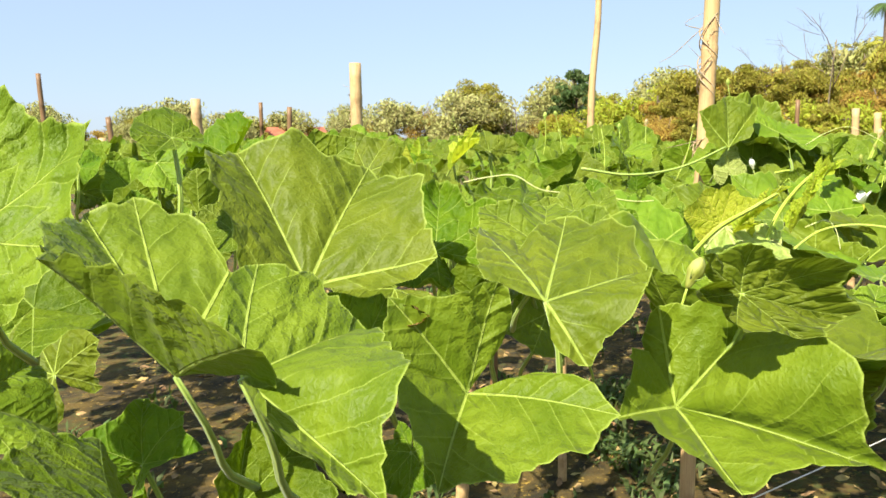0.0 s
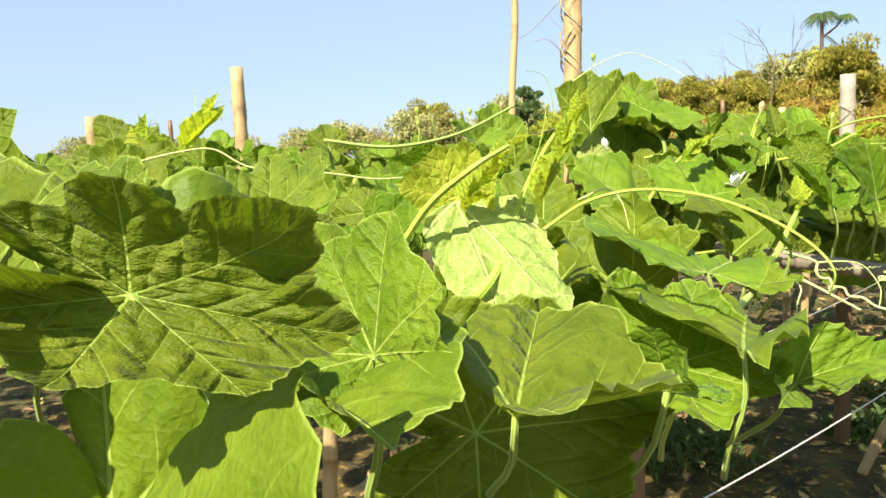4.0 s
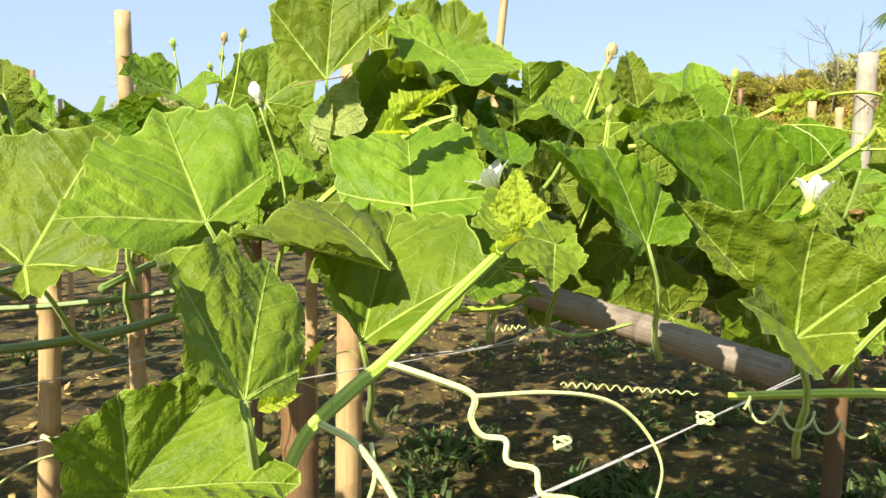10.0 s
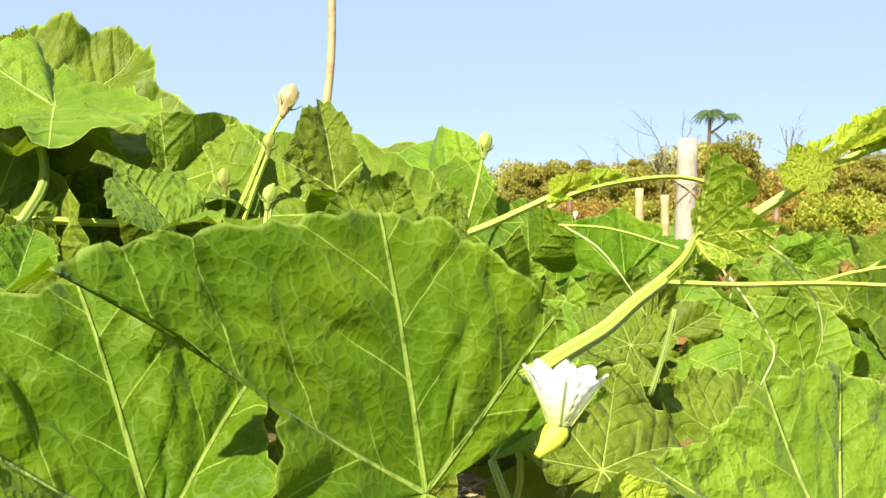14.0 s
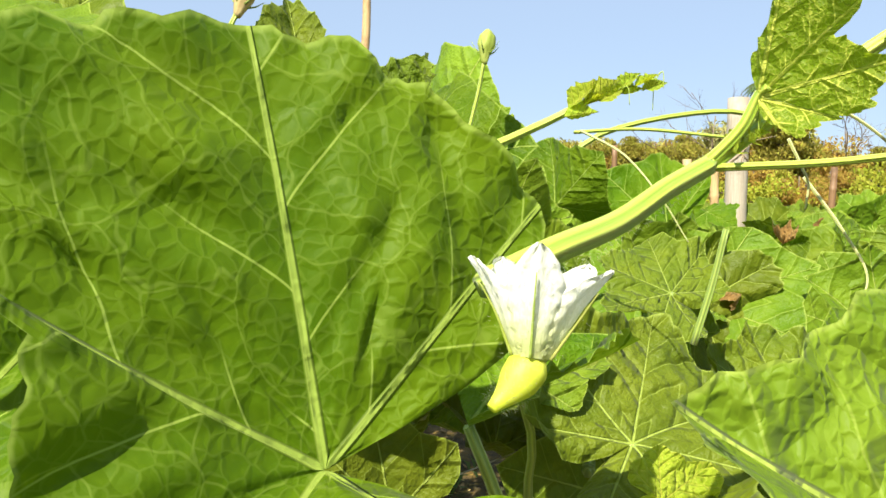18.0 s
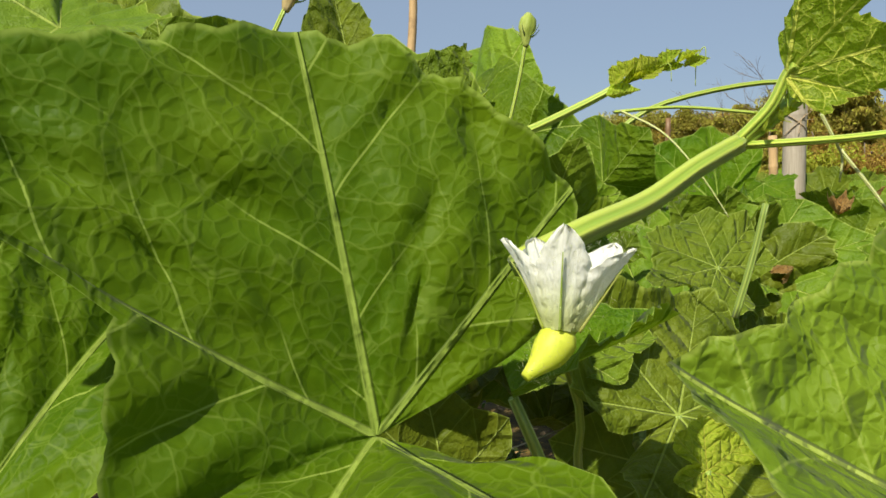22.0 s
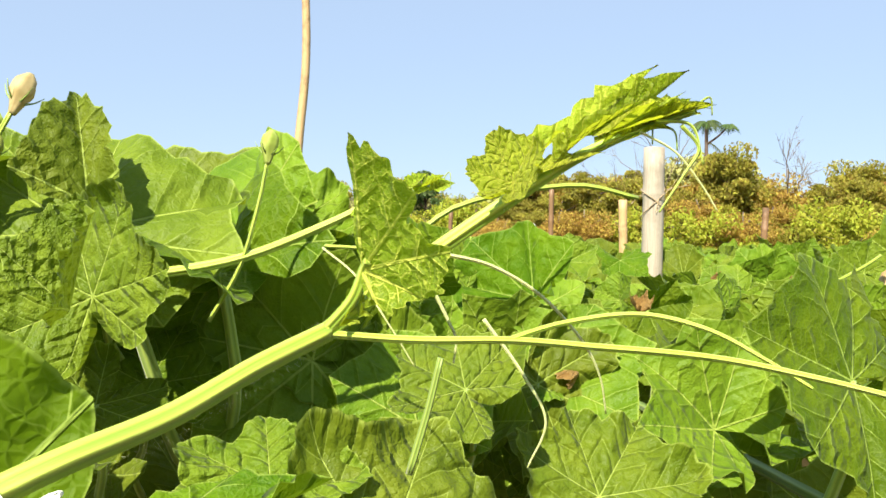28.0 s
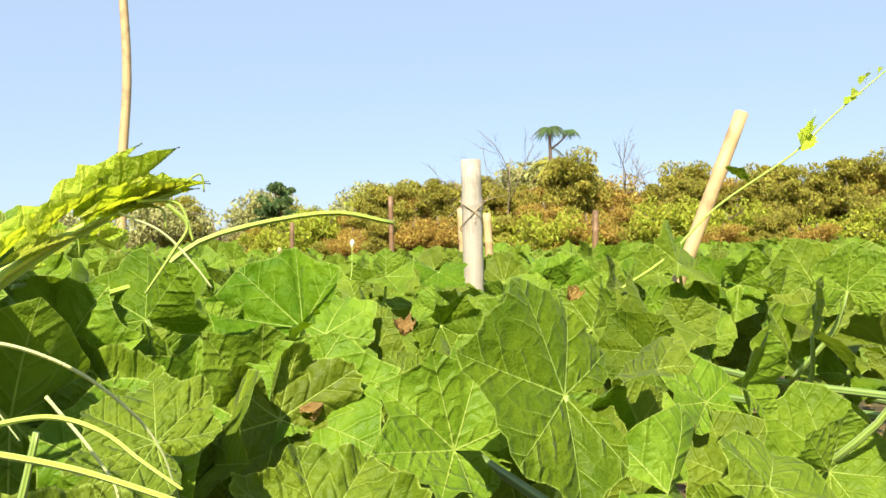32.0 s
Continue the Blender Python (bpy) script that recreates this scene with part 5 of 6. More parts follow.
hero("E", 1.098, 2.674, 1.252, -12, 44, -8, 0.132, 0.85, LEAF_DARK)
hero("F", 1.174, 2.200, 1.071, -60, 24, -26, 0.137, 0.85, LEAF, heel=0.4)
hero("F", 1.248, 2.503, 1.259, -43, 47, -28, 0.064, 0.85, LEAF_DARK)
hero("F", 1.109, 2.367, 1.193, -71, 35, -50, 0.083, 0.85, LEAF_DARK)
hero("F", 1.531, 2.617, 1.275, -65, 34, -41, 0.089, 1.06, LEAF)
hero("G", 1.602, 2.264, 1.062, 70, 14, 34, 0.112, 0.85, LEAF)
hero("G", 1.677, 2.386, 1.145, -65, 26, -33, 0.060, 1.25, LEAF)
hero("G", 1.601, 2.213, 1.044, 86, -17, 54, 0.041, 0.85, LEAF_YOUNG)
hero("G", 1.417, 2.305, 1.224, -53, 64, -62, 0.078, 0.80, LEAF, fold=0.35, ruffle=0.08, stalk=0)
hero("G", 1.378, 2.777, 1.241, -48, 46, -32, 0.149, 1.25, LEAF)
hero("G", 1.500, 2.908, 1.248, 41, 6, 21, 0.181, 0.85, LEAF_DARK)
hero("G", 1.420, 2.464, 1.138, -36, 55, -25, 0.078, 0.85, LEAF_DARK)
hero("G", 1.585, 2.587, 1.131, 103, -10, 36, 0.119, 0.85, LEAF)
hero("G", 1.530, 2.292, 1.103, -8, 38, -5, 0.055, 1.25, LEAF)
hero("G", 1.802, 2.600, 1.108, 119, -67, 40, 0.116, 0.92, LEAF, cup=0.2)
hero("G", 1.771, 2.860, 1.173, -123, -28, -54, 0.085, 0.85, LEAF)
hero("G", 1.815, 2.445, 1.034, 49, 33, 32, 0.096, 0.99, LEAF)
tube("stem", [(1.460, 2.006, 1.189), (1.483, 2.019, 1.198), (1.509, 2.039, 1.206), (1.534, 2.059, 1.218), (1.559, 2.079, 1.228)], [0.0042, 0.0038, 0.0036], STEM_YOUNG, VINES["H"], sides=15, n=30, ribs=5)
tube("stem", [(1.559, 2.079, 1.228), (1.582, 2.076, 1.246), (1.604, 2.070, 1.263), (1.626, 2.064, 1.279), (1.648, 2.058, 1.294), (1.668, 2.052, 1.304), (1.690, 2.046, 1.312)], [0.0034, 0.0032, 0.0030, 0.0028, 0.0022, 0.0016, 0.0010], STEM_YOUNG, VINES["H"], sides=15, n=44, ribs=5)
tube("petiole", [(1.558, 2.079, 1.228), (1.568, 2.072, 1.241), (1.572, 2.067, 1.253), (1.573, 2.062, 1.256)], [0.0026, 0.002], STEM_YOUNG, VINES["H"], sides=8, n=14)
tube("tendril", [(1.561, 2.078, 1.227), (1.590, 2.053, 1.228), (1.616, 2.028, 1.231), (1.637, 2.004, 1.232), (1.658, 1.975, 1.233), (1.674, 1.957, 1.231), (1.693, 1.938, 1.227)], [0.0016, 0.0013, 0.0010, 0.0008], STEM_YOUNG, VINES["H"], sides=6, n=40)
tube("tendril", [(1.616, 2.028, 1.231), (1.631, 2.015, 1.238), (1.650, 2.002, 1.242), (1.665, 1.989, 1.239), (1.676, 1.977, 1.232), (1.686, 1.970, 1.225)], [0.0010, 0.0008, 0.0005], STEM_YOUNG, VINES["H"], sides=6, n=40)
tube("tendril", [(1.606, 2.099, 1.258), (1.628, 2.101, 1.253), (1.651, 2.103, 1.240), (1.671, 2.106, 1.220), (1.681, 2.110, 1.203), (1.686, 2.115, 1.186)], [0.0009, 0.0007, 0.0004], TENDRIL, VINES["H"], sides=6, n=40)
tube("tendril", [(1.685, 2.046, 1.307), (1.692, 2.046, 1.299), (1.687, 2.046, 1.290), (1.677, 2.046, 1.275)], [0.0009, 0.0007, 0.0004], STEM_YOUNG, VINES["H"], sides=6, n=30)
tube("tendril", [(1.669, 2.046, 1.304), (1.683, 2.046, 1.297), (1.693, 2.046, 1.286), (1.700, 2.046, 1.276)], [0.0005, 0.0003], TENDRIL, VINES["H"], sides=6, n=30)
tube("tendril", [(1.675, 2.046, 1.308), (1.689, 2.046, 1.307), (1.694, 2.046, 1.293)], [0.0008, 0.0004], STEM_YOUNG, VINES["H"], sides=6, n=20)
tube("tendril", [(1.604, 2.101, 1.241), (1.610, 2.100, 1.229), (1.613, 2.100, 1.222), (1.612, 2.100, 1.212)], [0.0008, 0.0004], TENDRIL, VINES["H"], sides=6, n=40)
tube("stem", [(1.369, 2.363, 1.226), (1.419, 2.365, 1.232), (1.500, 2.374, 1.247), (1.569, 2.383, 1.276), (1.607, 2.377, 1.296), (1.637, 2.373, 1.307)], [0.0040, 0.0038, 0.0030, 0.0016], STEM_YOUNG, VINES["G"], sides=15, n=30, ribs=5)
tube("tendril", [(1.562, 2.271, 1.259), (1.587, 2.226, 1.257), (1.600, 2.142, 1.245)], [0.0012, 0.0008], STEM_YOUNG, VINES["G"], sides=6, n=40)
tube("tendril", [(1.560, 2.251, 1.258), (1.579, 2.227, 1.242), (1.596, 2.213, 1.217), (1.611, 2.210, 1.193)], [0.0008, 0.0004], TENDRIL, VINES["G"], sides=6, n=40)
tube("tendril", [(1.633, 2.136, 1.227), (1.651, 2.132, 1.202), (1.662, 2.129, 1.180), (1.654, 2.130, 1.158)], [0.0009, 0.0004], TENDRIL, VINES["G"], sides=6, n=40)
tube("stem", [(1.606, 2.189, 1.139), (1.615, 2.188, 1.171), (1.622, 2.188, 1.201)], [0.0022, 0.0018], STEM, VINES["G"], sides=8, n=10)
tube("flower_stalk", [(1.521, 2.371, 1.321), (1.515, 2.372, 1.289), (1.502, 2.373, 1.242), (1.480, 2.375, 1.201)], [0.0014, 0.0016], STEM_YOUNG, VINES["G"], sides=8, n=16)
tube("flower_stalk", [(1.338, 2.390, 1.352), (1.325, 2.390, 1.325), (1.311, 2.390, 1.287), (1.294, 2.390, 1.249)], [0.0020, 0.0024], STEM_YOUNG, VINES["F"], sides=8, n=16)
tube("flower_stalk", [(1.327, 2.389, 1.316), (1.317, 2.389, 1.287), (1.306, 2.389, 1.252)], [0.0018, 0.0022], STEM_YOUNG, VINES["F"], sides=8, n=12)
tube("flower_stalk", [(1.290, 2.393, 1.281), (1.289, 2.391, 1.251)], [0.0018, 0.002], STEM_YOUNG, VINES["F"], sides=8, n=6)
tube("stem", [(0.342, 1.213, 1.114), (0.373, 1.206, 1.154), (0.416, 1.175, 1.218), (0.461, 1.144, 1.256), (0.497, 1.148, 1.276)], [0.0046, 0.004, 0.003, 0.002], STEM_YOUNG, VINES["C"], sides=15, n=30, ribs=5)
tube("stem", [(0.425, 1.188, 1.086), (0.474, 1.153, 1.140), (0.503, 1.203, 1.183), (0.526, 1.211, 1.235), (0.548, 1.195, 1.279), (0.576, 1.171, 1.317)], [0.0046, 0.0042, 0.0036, 0.003, 0.0022], STEM_YOUNG, VINES["C"], sides=15, n=36, ribs=5)
tube("tendril", [(0.531, 1.159, 1.191), (0.578, 1.183, 1.214), (0.620, 1.174, 1.225), (0.656, 1.141, 1.225), (0.686, 1.096, 1.217), (0.709, 1.049, 1.202), (0.726, 1.009, 1.183), (0.735, 0.988, 1.162), (0.736, 0.997, 1.140)], [0.0020, 0.0017, 0.0013, 0.0008], STEM_YOUNG, VINES["C"], sides=8, n=60)
tube("tendril", [(0.586, 1.243, 1.214), (0.618, 1.242, 1.225), (0.635, 1.240, 1.209), (0.642, 1.236, 1.178)], [0.0010, 0.0006], TENDRIL, VINES["C"], sides=6, n=40)
tube("tendril", [(0.565, 1.255, 1.305), (0.561, 1.259, 1.341), (0.552, 1.261, 1.356), (0.535, 1.263, 1.360)], [0.0007, 0.0003], STEM, VINES["C"], sides=6, n=40)
tube("tendril", [(0.587, 1.258, 1.346), (0.620, 1.259, 1.365), (0.654, 1.258, 1.374), (0.692, 1.255, 1.359), (0.720, 1.251, 1.341)], [0.0006, 0.0003], TENDRIL, VINES["C"], sides=6, n=40)
tube("tendril", [(0.040, 1.469, 1.282), (0.093, 1.468, 1.292), (0.139, 1.465, 1.293), (0.190, 1.460, 1.266), (0.288, 1.454, 1.255), (0.353, 1.449, 1.244), (0.396, 1.447, 1.244)], [0.0014, 0.001], TENDRIL, VINES["C"], sides=6, n=40)
tube("stem", [(0.279, 1.560, 1.302), (0.377, 1.553, 1.288), (0.476, 1.549, 1.302), (0.565, 1.549, 1.341)], [0.0030, 0.002], STEM, VINES["B"], sides=8, n=20)
tube("stem", [(0.524, 1.282, 1.013), (0.624, 1.260, 1.013), (0.693, 1.258, 1.006), (0.772, 1.235, 1.000)], [0.0058, 0.0055], STEM, VINES["C"], sides=15, n=20, ribs=5)
tube("stem", [(0.370, 2.193, 0.944), (0.543, 2.147, 0.963), (0.685, 2.132, 0.989), (0.816, 2.108, 1.027), (0.916, 2.110, 1.025)], [0.0060, 0.0055], STEM_OLD, VINES["D"], sides=15, n=24, ribs=5)
tube("stem", [(0.112, 2.637, 0.901), (0.322, 2.641, 0.910), (0.555, 2.648, 0.938), (0.741, 2.655, 0.975)], [0.0060, 0.0055], STEM_OLD, VINES["D"], sides=10, n=24, ribs=5)
tube("stem", [(0.845, 1.424, 1.035), (0.863, 1.455, 1.037), (0.897, 1.506, 1.037), (0.922, 1.546, 1.035)], [0.0066, 0.0060, 0.0052], STEM_YOUNG, VINES["E"], sides=15, n=24, ribs=5)
tube("stem", [(0.999, 1.675, 1.001), (1.013, 1.699, 1.032), (1.040, 1.722, 1.056), (1.064, 1.745, 1.072), (1.107, 1.790, 1.107), (1.168, 1.856, 1.154)], [0.0040, 0.0050, 0.0050, 0.0036], STEM_YOUNG, VINES["E"], sides=15, n=30, ribs=5)
tube("tendril", [(1.066, 1.725, 1.075), (1.098, 1.724, 1.065), (1.125, 1.723, 1.054), (1.124, 1.721, 1.038), (1.132, 1.720, 1.026), (1.148, 1.720, 1.023), (1.149, 1.709, 1.012), (1.168, 1.708, 1.007), (1.171, 1.697, 0.995), (1.197, 1.697, 0.990), (1.206, 1.675, 0.979), (1.223, 1.655, 0.974), (1.242, 1.635, 0.973)], [0.0026, 0.0022, 0.0018], TENDRIL, VINES["E"], sides=8, n=90)
tube("tendril", [(1.125, 1.723, 1.053), (1.180, 1.744, 1.050), (1.223, 1.754, 1.042), (1.252, 1.761, 1.020), (1.268, 1.758, 0.990), (1.263, 1.754, 0.959)], [0.0018, 0.0010], TENDRIL, VINES["E"], sides=8, n=40)
tube("tendril", [(1.026, 1.681, 1.047), (1.053, 1.660, 1.041), (1.081, 1.618, 1.022), (1.106, 1.556, 1.000)], [0.0026, 0.0020], TENDRIL, VINES["E"], sides=8, n=24)
tube("tendril", [(1.059, 1.680, 1.035), (1.063, 1.658, 1.020), (1.055, 1.655, 0.993), (1.052, 1.651, 0.958)], [0.0016, 0.0010], TENDRIL, VINES["E"], sides=8, n=24)
tube("tendril", [(0.753, 1.849, 0.969), (0.777, 1.848, 0.958), (0.807, 1.846, 0.936), (0.843, 1.845, 0.923)], [0.0024, 0.003], TENDRIL, VINES["E"], sides=8, n=24)
tube("tendril", [(0.654, 1.885, 0.857), (0.683, 1.890, 0.901), (0.737, 1.895, 0.932), (0.818, 1.896, 0.935)], [0.0014, 0.001], TENDRIL, VINES["E"], sides=6, n=24)
tube("stem", [(1.372, 1.911, 0.995), (1.416, 1.883, 1.007), (1.495, 1.865, 1.015), (1.62, 1.875, 1.005), (1.74, 1.91, 0.985)], [0.0034, 0.0046], STEM_YOUNG, VINES["F"], sides=12, n=14, ribs=5)
tube("stem", [(1.042, 2.078, 1.031), (1.112, 2.103, 1.032), (1.176, 2.129, 1.032), (1.209, 2.148, 1.046)], [0.0035, 0.0035], STEM_YOUNG, VINES["F"], sides=12, n=14, ribs=5)
tube("stem", [(1.222, 2.094, 1.014), (1.260, 2.090, 1.007), (1.320, 2.087, 1.023)], [0.0022, 0.002], STEM, VINES["F"], sides=8, n=14)
tube("stem", [(1.042, 2.429, 1.247), (1.104, 2.471, 1.252), (1.196, 2.509, 1.250)], [0.0036, 0.0036], STEM_YOUNG, VINES["E"], sides=12, n=14, ribs=5)
tube("petiole", [(1.103, 2.441, 1.245), (1.111, 2.482, 1.287), (1.094, 2.527, 1.325), (1.053, 2.585, 1.364)], [0.0050, 0.0040], STEM, VINES["E"], sides=12, n=14, ribs=5)
tube("stem", [(0.947, 2.115, 1.152), (1.010, 2.172, 1.210), (1.072, 2.227, 1.250), (1.111, 2.228, 1.264)], [0.0040, 0.0036, 0.0025], STEM_YOUNG, VINES["D"], sides=12, n=16, ribs=5)
tube("stem", [(1.482, 2.630, 1.231), (1.648, 2.734, 1.252), (1.742, 2.741, 1.310), (1.888, 2.745, 1.339), (1.980, 2.744, 1.325)], [0.0040, 0.0030], STEM_YOUNG, VINES["G"], sides=10, n=20)
tube("flower_stalk", [(1.329, 2.326, 1.217), (1.335, 2.333, 1.288)], [0.0018, 0.0014], STEM_YOUNG, VINES["D"], sides=6, n=8)
tube("flower_stalk", [(0.446, 2.212, 1.155), (0.451, 2.217, 1.207)], [0.0018, 0.0014], STEM_YOUNG, VINES["D"], sides=6, n=8)
tube("stem", [(2.863, 3.550, 1.169), (3.042, 3.590, 1.248), (3.250, 3.620, 1.394), (3.536, 3.620, 1.550), (3.712, 3.608, 1.686), (3.908, 3.589, 1.826)], [0.0040, 0.0035, 0.0025], STEM_YOUNG, VINES["I"], sides=10, n=24)
coil((1.210, 1.885, 1.012), (1.319, 1.840, 1.020), 13, 0.0019, 0.0008, VINES["F"])
coil((1.139, 1.915, 1.054), (1.179, 1.916, 1.058), 6, 0.0024, 0.0009, VINES["F"])
coil((1.345, 1.813, 1.019), (1.445, 1.812, 0.998), 4, 0.0080, 0.0013, VINES["F"])
coil((0.702, 1.313, 1.087), (0.743, 1.310, 1.082), 6, 0.0030, 0.001, VINES["D"])
string((0.790, 1.378, 0.990), (1.572, 2.094, 0.990))
string((0.909, 1.997, 0.970), (1.762, 2.697, 0.970))
string((0.528, 1.731, 0.950), (0.909, 2.102, 0.950))
string((0.449, 1.900, 0.950), (0.840, 2.350, 0.950))
string((0.667, 1.549, 0.970), (0.994, 1.700, 0.970))
string((0.269, 0.708, 1.000), (1.065, 1.296, 1.000))
string((0.659, 1.298, 0.980), (1.524, 2.057, 0.980))
string((1.063, 2.091, 0.980), (1.266, 2.287, 0.980))


# ---------------------------------------------------------------- flowers and buds
def petal_arrays(length, out, seed, steps=22, cols=13):
    """One petal of a cup-shaped flower: a fifth of the cup below, a crinkled point above."""
    r = np.random.RandomState(seed)
    u = np.linspace(0, 1, steps)
    half = radians(42) * np.interp(u, [0, 0.5, 0.62, 0.76, 0.88, 0.96, 1], [1.0, 1.04, 0.98, 0.74, 0.46, 0.24, 0.05]) * (1 + r.uniform(-0.09, 0.09, steps) * (u > 0.5))
    c = np.linspace(-1, 1, cols)
    a = half[:, None] * c[None]
    rad = length * (0.17 + 0.52 * u - 0.24 * u**2 + out * u**3)[:, None] * (1 + 0.0 * c[None])
    rad = rad + length * (0.022 * np.sin(9 * c[None] + 4 * u[:, None] + seed) * np.minimum(1, 2 * u)[:, None] + 0.024 * np.abs(c)[None] ** 2 * np.sin(37 * u[:, None] + 5 * c[None] + seed)) - 0.02 * length * (np.abs(c) ** 3)[None] + 0.02 * length * np.exp(-((c / 0.2) ** 2))[None]
    z = length * (u[:, None] * (1 - 0.3 * out) + 0.018 * np.sin(13 * c + seed)[None] * u[:, None])
    v = np.stack([rad * np.sin(a), rad * np.cos(a), z], -1)
    i, j = np.meshgrid(np.arange(steps - 1), np.arange(cols - 1), indexing="ij")
    k = i * cols + j
    return v.reshape(-1, 3), [np.stack([k, k + 1, k + cols + 1, k + cols], -1).reshape(-1, 4)], v[:, cols // 2] * [1.07, 1.07, 1]


def flower(x, y, z, size, tilt, turn, label, parent_vine, detail=True, open_out=0.14):
    """A half-open white gourd flower over its small fruit."""
    m = Matrix.Translation((x, y, z)) @ Euler((radians(tilt[0]), radians(tilt[1]), radians(turn))).to_matrix().to_4x4()
    fl = new("flower")
    fl.parent = parent_vine
    fl.matrix_basis = m
    tagged(fl, label)
    for k in range(5):
        v, f, rib = petal_arrays(size * (0.97 - 0.10 * (k % 2)), open_out + 0.10 * math.sin(k * 2.1 + 0.6), 3 + k)
        rot = np.array(Euler((0, 0, 2 * math.pi * k / 5 + 0.15)).to_matrix())
        petal = part("petal", mesh_of("petal", v @ rot.T, f, PETAL), fl, "white crinkled petal")
        v, f, uv = tube_arrays((rib @ rot.T)[:17], [size * 0.016, size * 0.006], 6)
        part("midrib", mesh_of("midrib", v, f, SEPAL, [("tube", uv)]), petal, "thin yellow-green rib")
        if detail:
            add_hairs(petal, rib @ rot.T, size * 0.10, 70, 0.0014, 40 + k)
    v, f, uv = tube_arrays([(0, 0, -0.03 * size), (0, 0, 0.05 * size), (0, 0, 0.16 * size)], [size * 0.13, size * 0.17, size * 0.205], 14)
    part("calyx", mesh_of("calyx", v, f, SEPAL, [("tube", uv)]), fl)
    u = np.linspace(0, 1, 12)
    line = np.stack([-0.34 * size * u**1.5, -0.05 * size * u**2, -0.46 * size * u], -1)
    v, f, uv = tube_arrays(line, size * np.interp(u, [0, 0.2, 0.5, 0.8, 1], [0.13, 0.19, 0.175, 0.09, 0.05]), 16)
    part("young_fruit", mesh_of("young_fruit", v, f, OVARY, [("tube", uv)]), fl, "small yellow hairy gourd fruit")
    if detail:
        add_hairs(fl, line, np.interp(u, [0, 0.5, 1], [0.14, 0.20, 0.08]) * size, 320, 0.0016, 77)
    return fl


def add_hairs(parent, line, radius, count, length, seed):
    """Fine hairs that stand off a stem or fruit."""
    r = np.random.RandomState(seed)
    line = np.asarray(line, float)
    t = np.gradient(line, axis=0)
    t /= np.linalg.norm(t, axis=1)[:, None]
    rad = np.broadcast_to(radius, (len(line),))
    vs = []
    for n in range(count):
        k = r.uniform(0, len(line) - 1.001)
        i, f = int(k), k % 1
        p = line[i] * (1 - f) + line[i + 1] * f
        d = np.cross(t[i], r.normal(size=3))
        d /= np.linalg.norm(d)
        s = np.cross(t[i], d) * 0.00009
        q = p + d * rad[i] * 0.93
        tip = q + (d + t[i] * r.normal(0, 0.25)) * length * r.uniform(0.5, 1.2)
        vs += [q - s, q + s, tip]
    v = np.array(vs)
    part("hairs", mesh_of("hairs", v, np.arange(len(v)).reshape(-1, 3), HAIR), parent, "fine pale hairs")


def bud(x, y, z, size, lean, vine, material, stalk=0.0):
    """A closed flower bud with narrow sepals, on a stalk where no other is given."""
    m = Matrix.Translation((x, y, z)) @ Euler((radians(lean[0]), radians(lean[1]), 0.4)).to_matrix().to_4x4()
    b = new("flower_bud")
    b.parent = VINES[vine]
    b.matrix_basis = m
    u = np.linspace(0, 1, 12)
    line = np.stack([0 * u, 0 * u, size * u], -1)
    rad = size * np.interp(u, [0, 0.3, 0.55, 0.8, 1], [0.07, 0.15, 0.24, 0.22, 0.06])
    v, f, uv = tube_arrays(line, rad, 15, 5, 0.14)
    twist = 0.7 * v[:, 2] / size
    v = np.stack([v[:, 0] * np.cos(twist) - v[:, 1] * np.sin(twist), v[:, 0] * np.sin(twist) + v[:, 1] * np.cos(twist), v[:, 2]], -1)
    part("petals", mesh_of("petals", v, f, material, [("tube", uv)]), b, "folded petals")
    chunks = []
    for k in range(5):
        a = 2 * math.pi * k / 5
        d = np.array([math.cos(a), math.sin(a), 0])
        chunks.append(tube_arrays(smooth_line([d * size * 0.13 + [0, 0, size * 0.3], d * size * 0.30 + [0, 0, size * 0.42], d * size * 0.44 + [0, 0, size * 0.62]], 5), [size * 0.03, size * 0.006], 5))
    v, f, (uv,) = join(chunks)
    part("calyx", mesh_of("calyx", v, f, STEM, [("tube", uv)]), b)
    if stalk:
        tube("flower_stalk", [(0, 0, 0.02 * size), (0.004, 0.0, -stalk * 0.5), (-0.004, 0.006, -stalk)], [0.0014, 0.002], STEM_YOUNG, b, sides=6, n=8)


flower(1.469, 1.985, 1.173, 0.029, (-6, 8), 10, "half-open white gourd flower over a small yellow fruit", VINES["F"], True, 0.22)
flower(1.159, 2.125, 1.175, 0.034, (-10, -25), 30, "small white gourd flower among the leaves", VINES["F"], False, 0.5)
bud(1.521, 2.371, 1.318, 0.026, (0, 6), "G", SEPAL)
bud(1.338, 2.390, 1.350, 0.034, (-5, 22), "F", BUD_TAN)
bud(1.327, 2.389, 1.314, 0.022, (0, 5), "F", SEPAL)
bud(1.290, 2.393, 1.279, 0.024, (0, -4), "F", SEPAL)
bud(0.262, 0.818, 1.200, 0.036, (10, 22), "B", SEPAL, 0.06)
bud(0.150, 0.79, 1.130, 0.030, (0, -10), "B", SEPAL, 0.05)
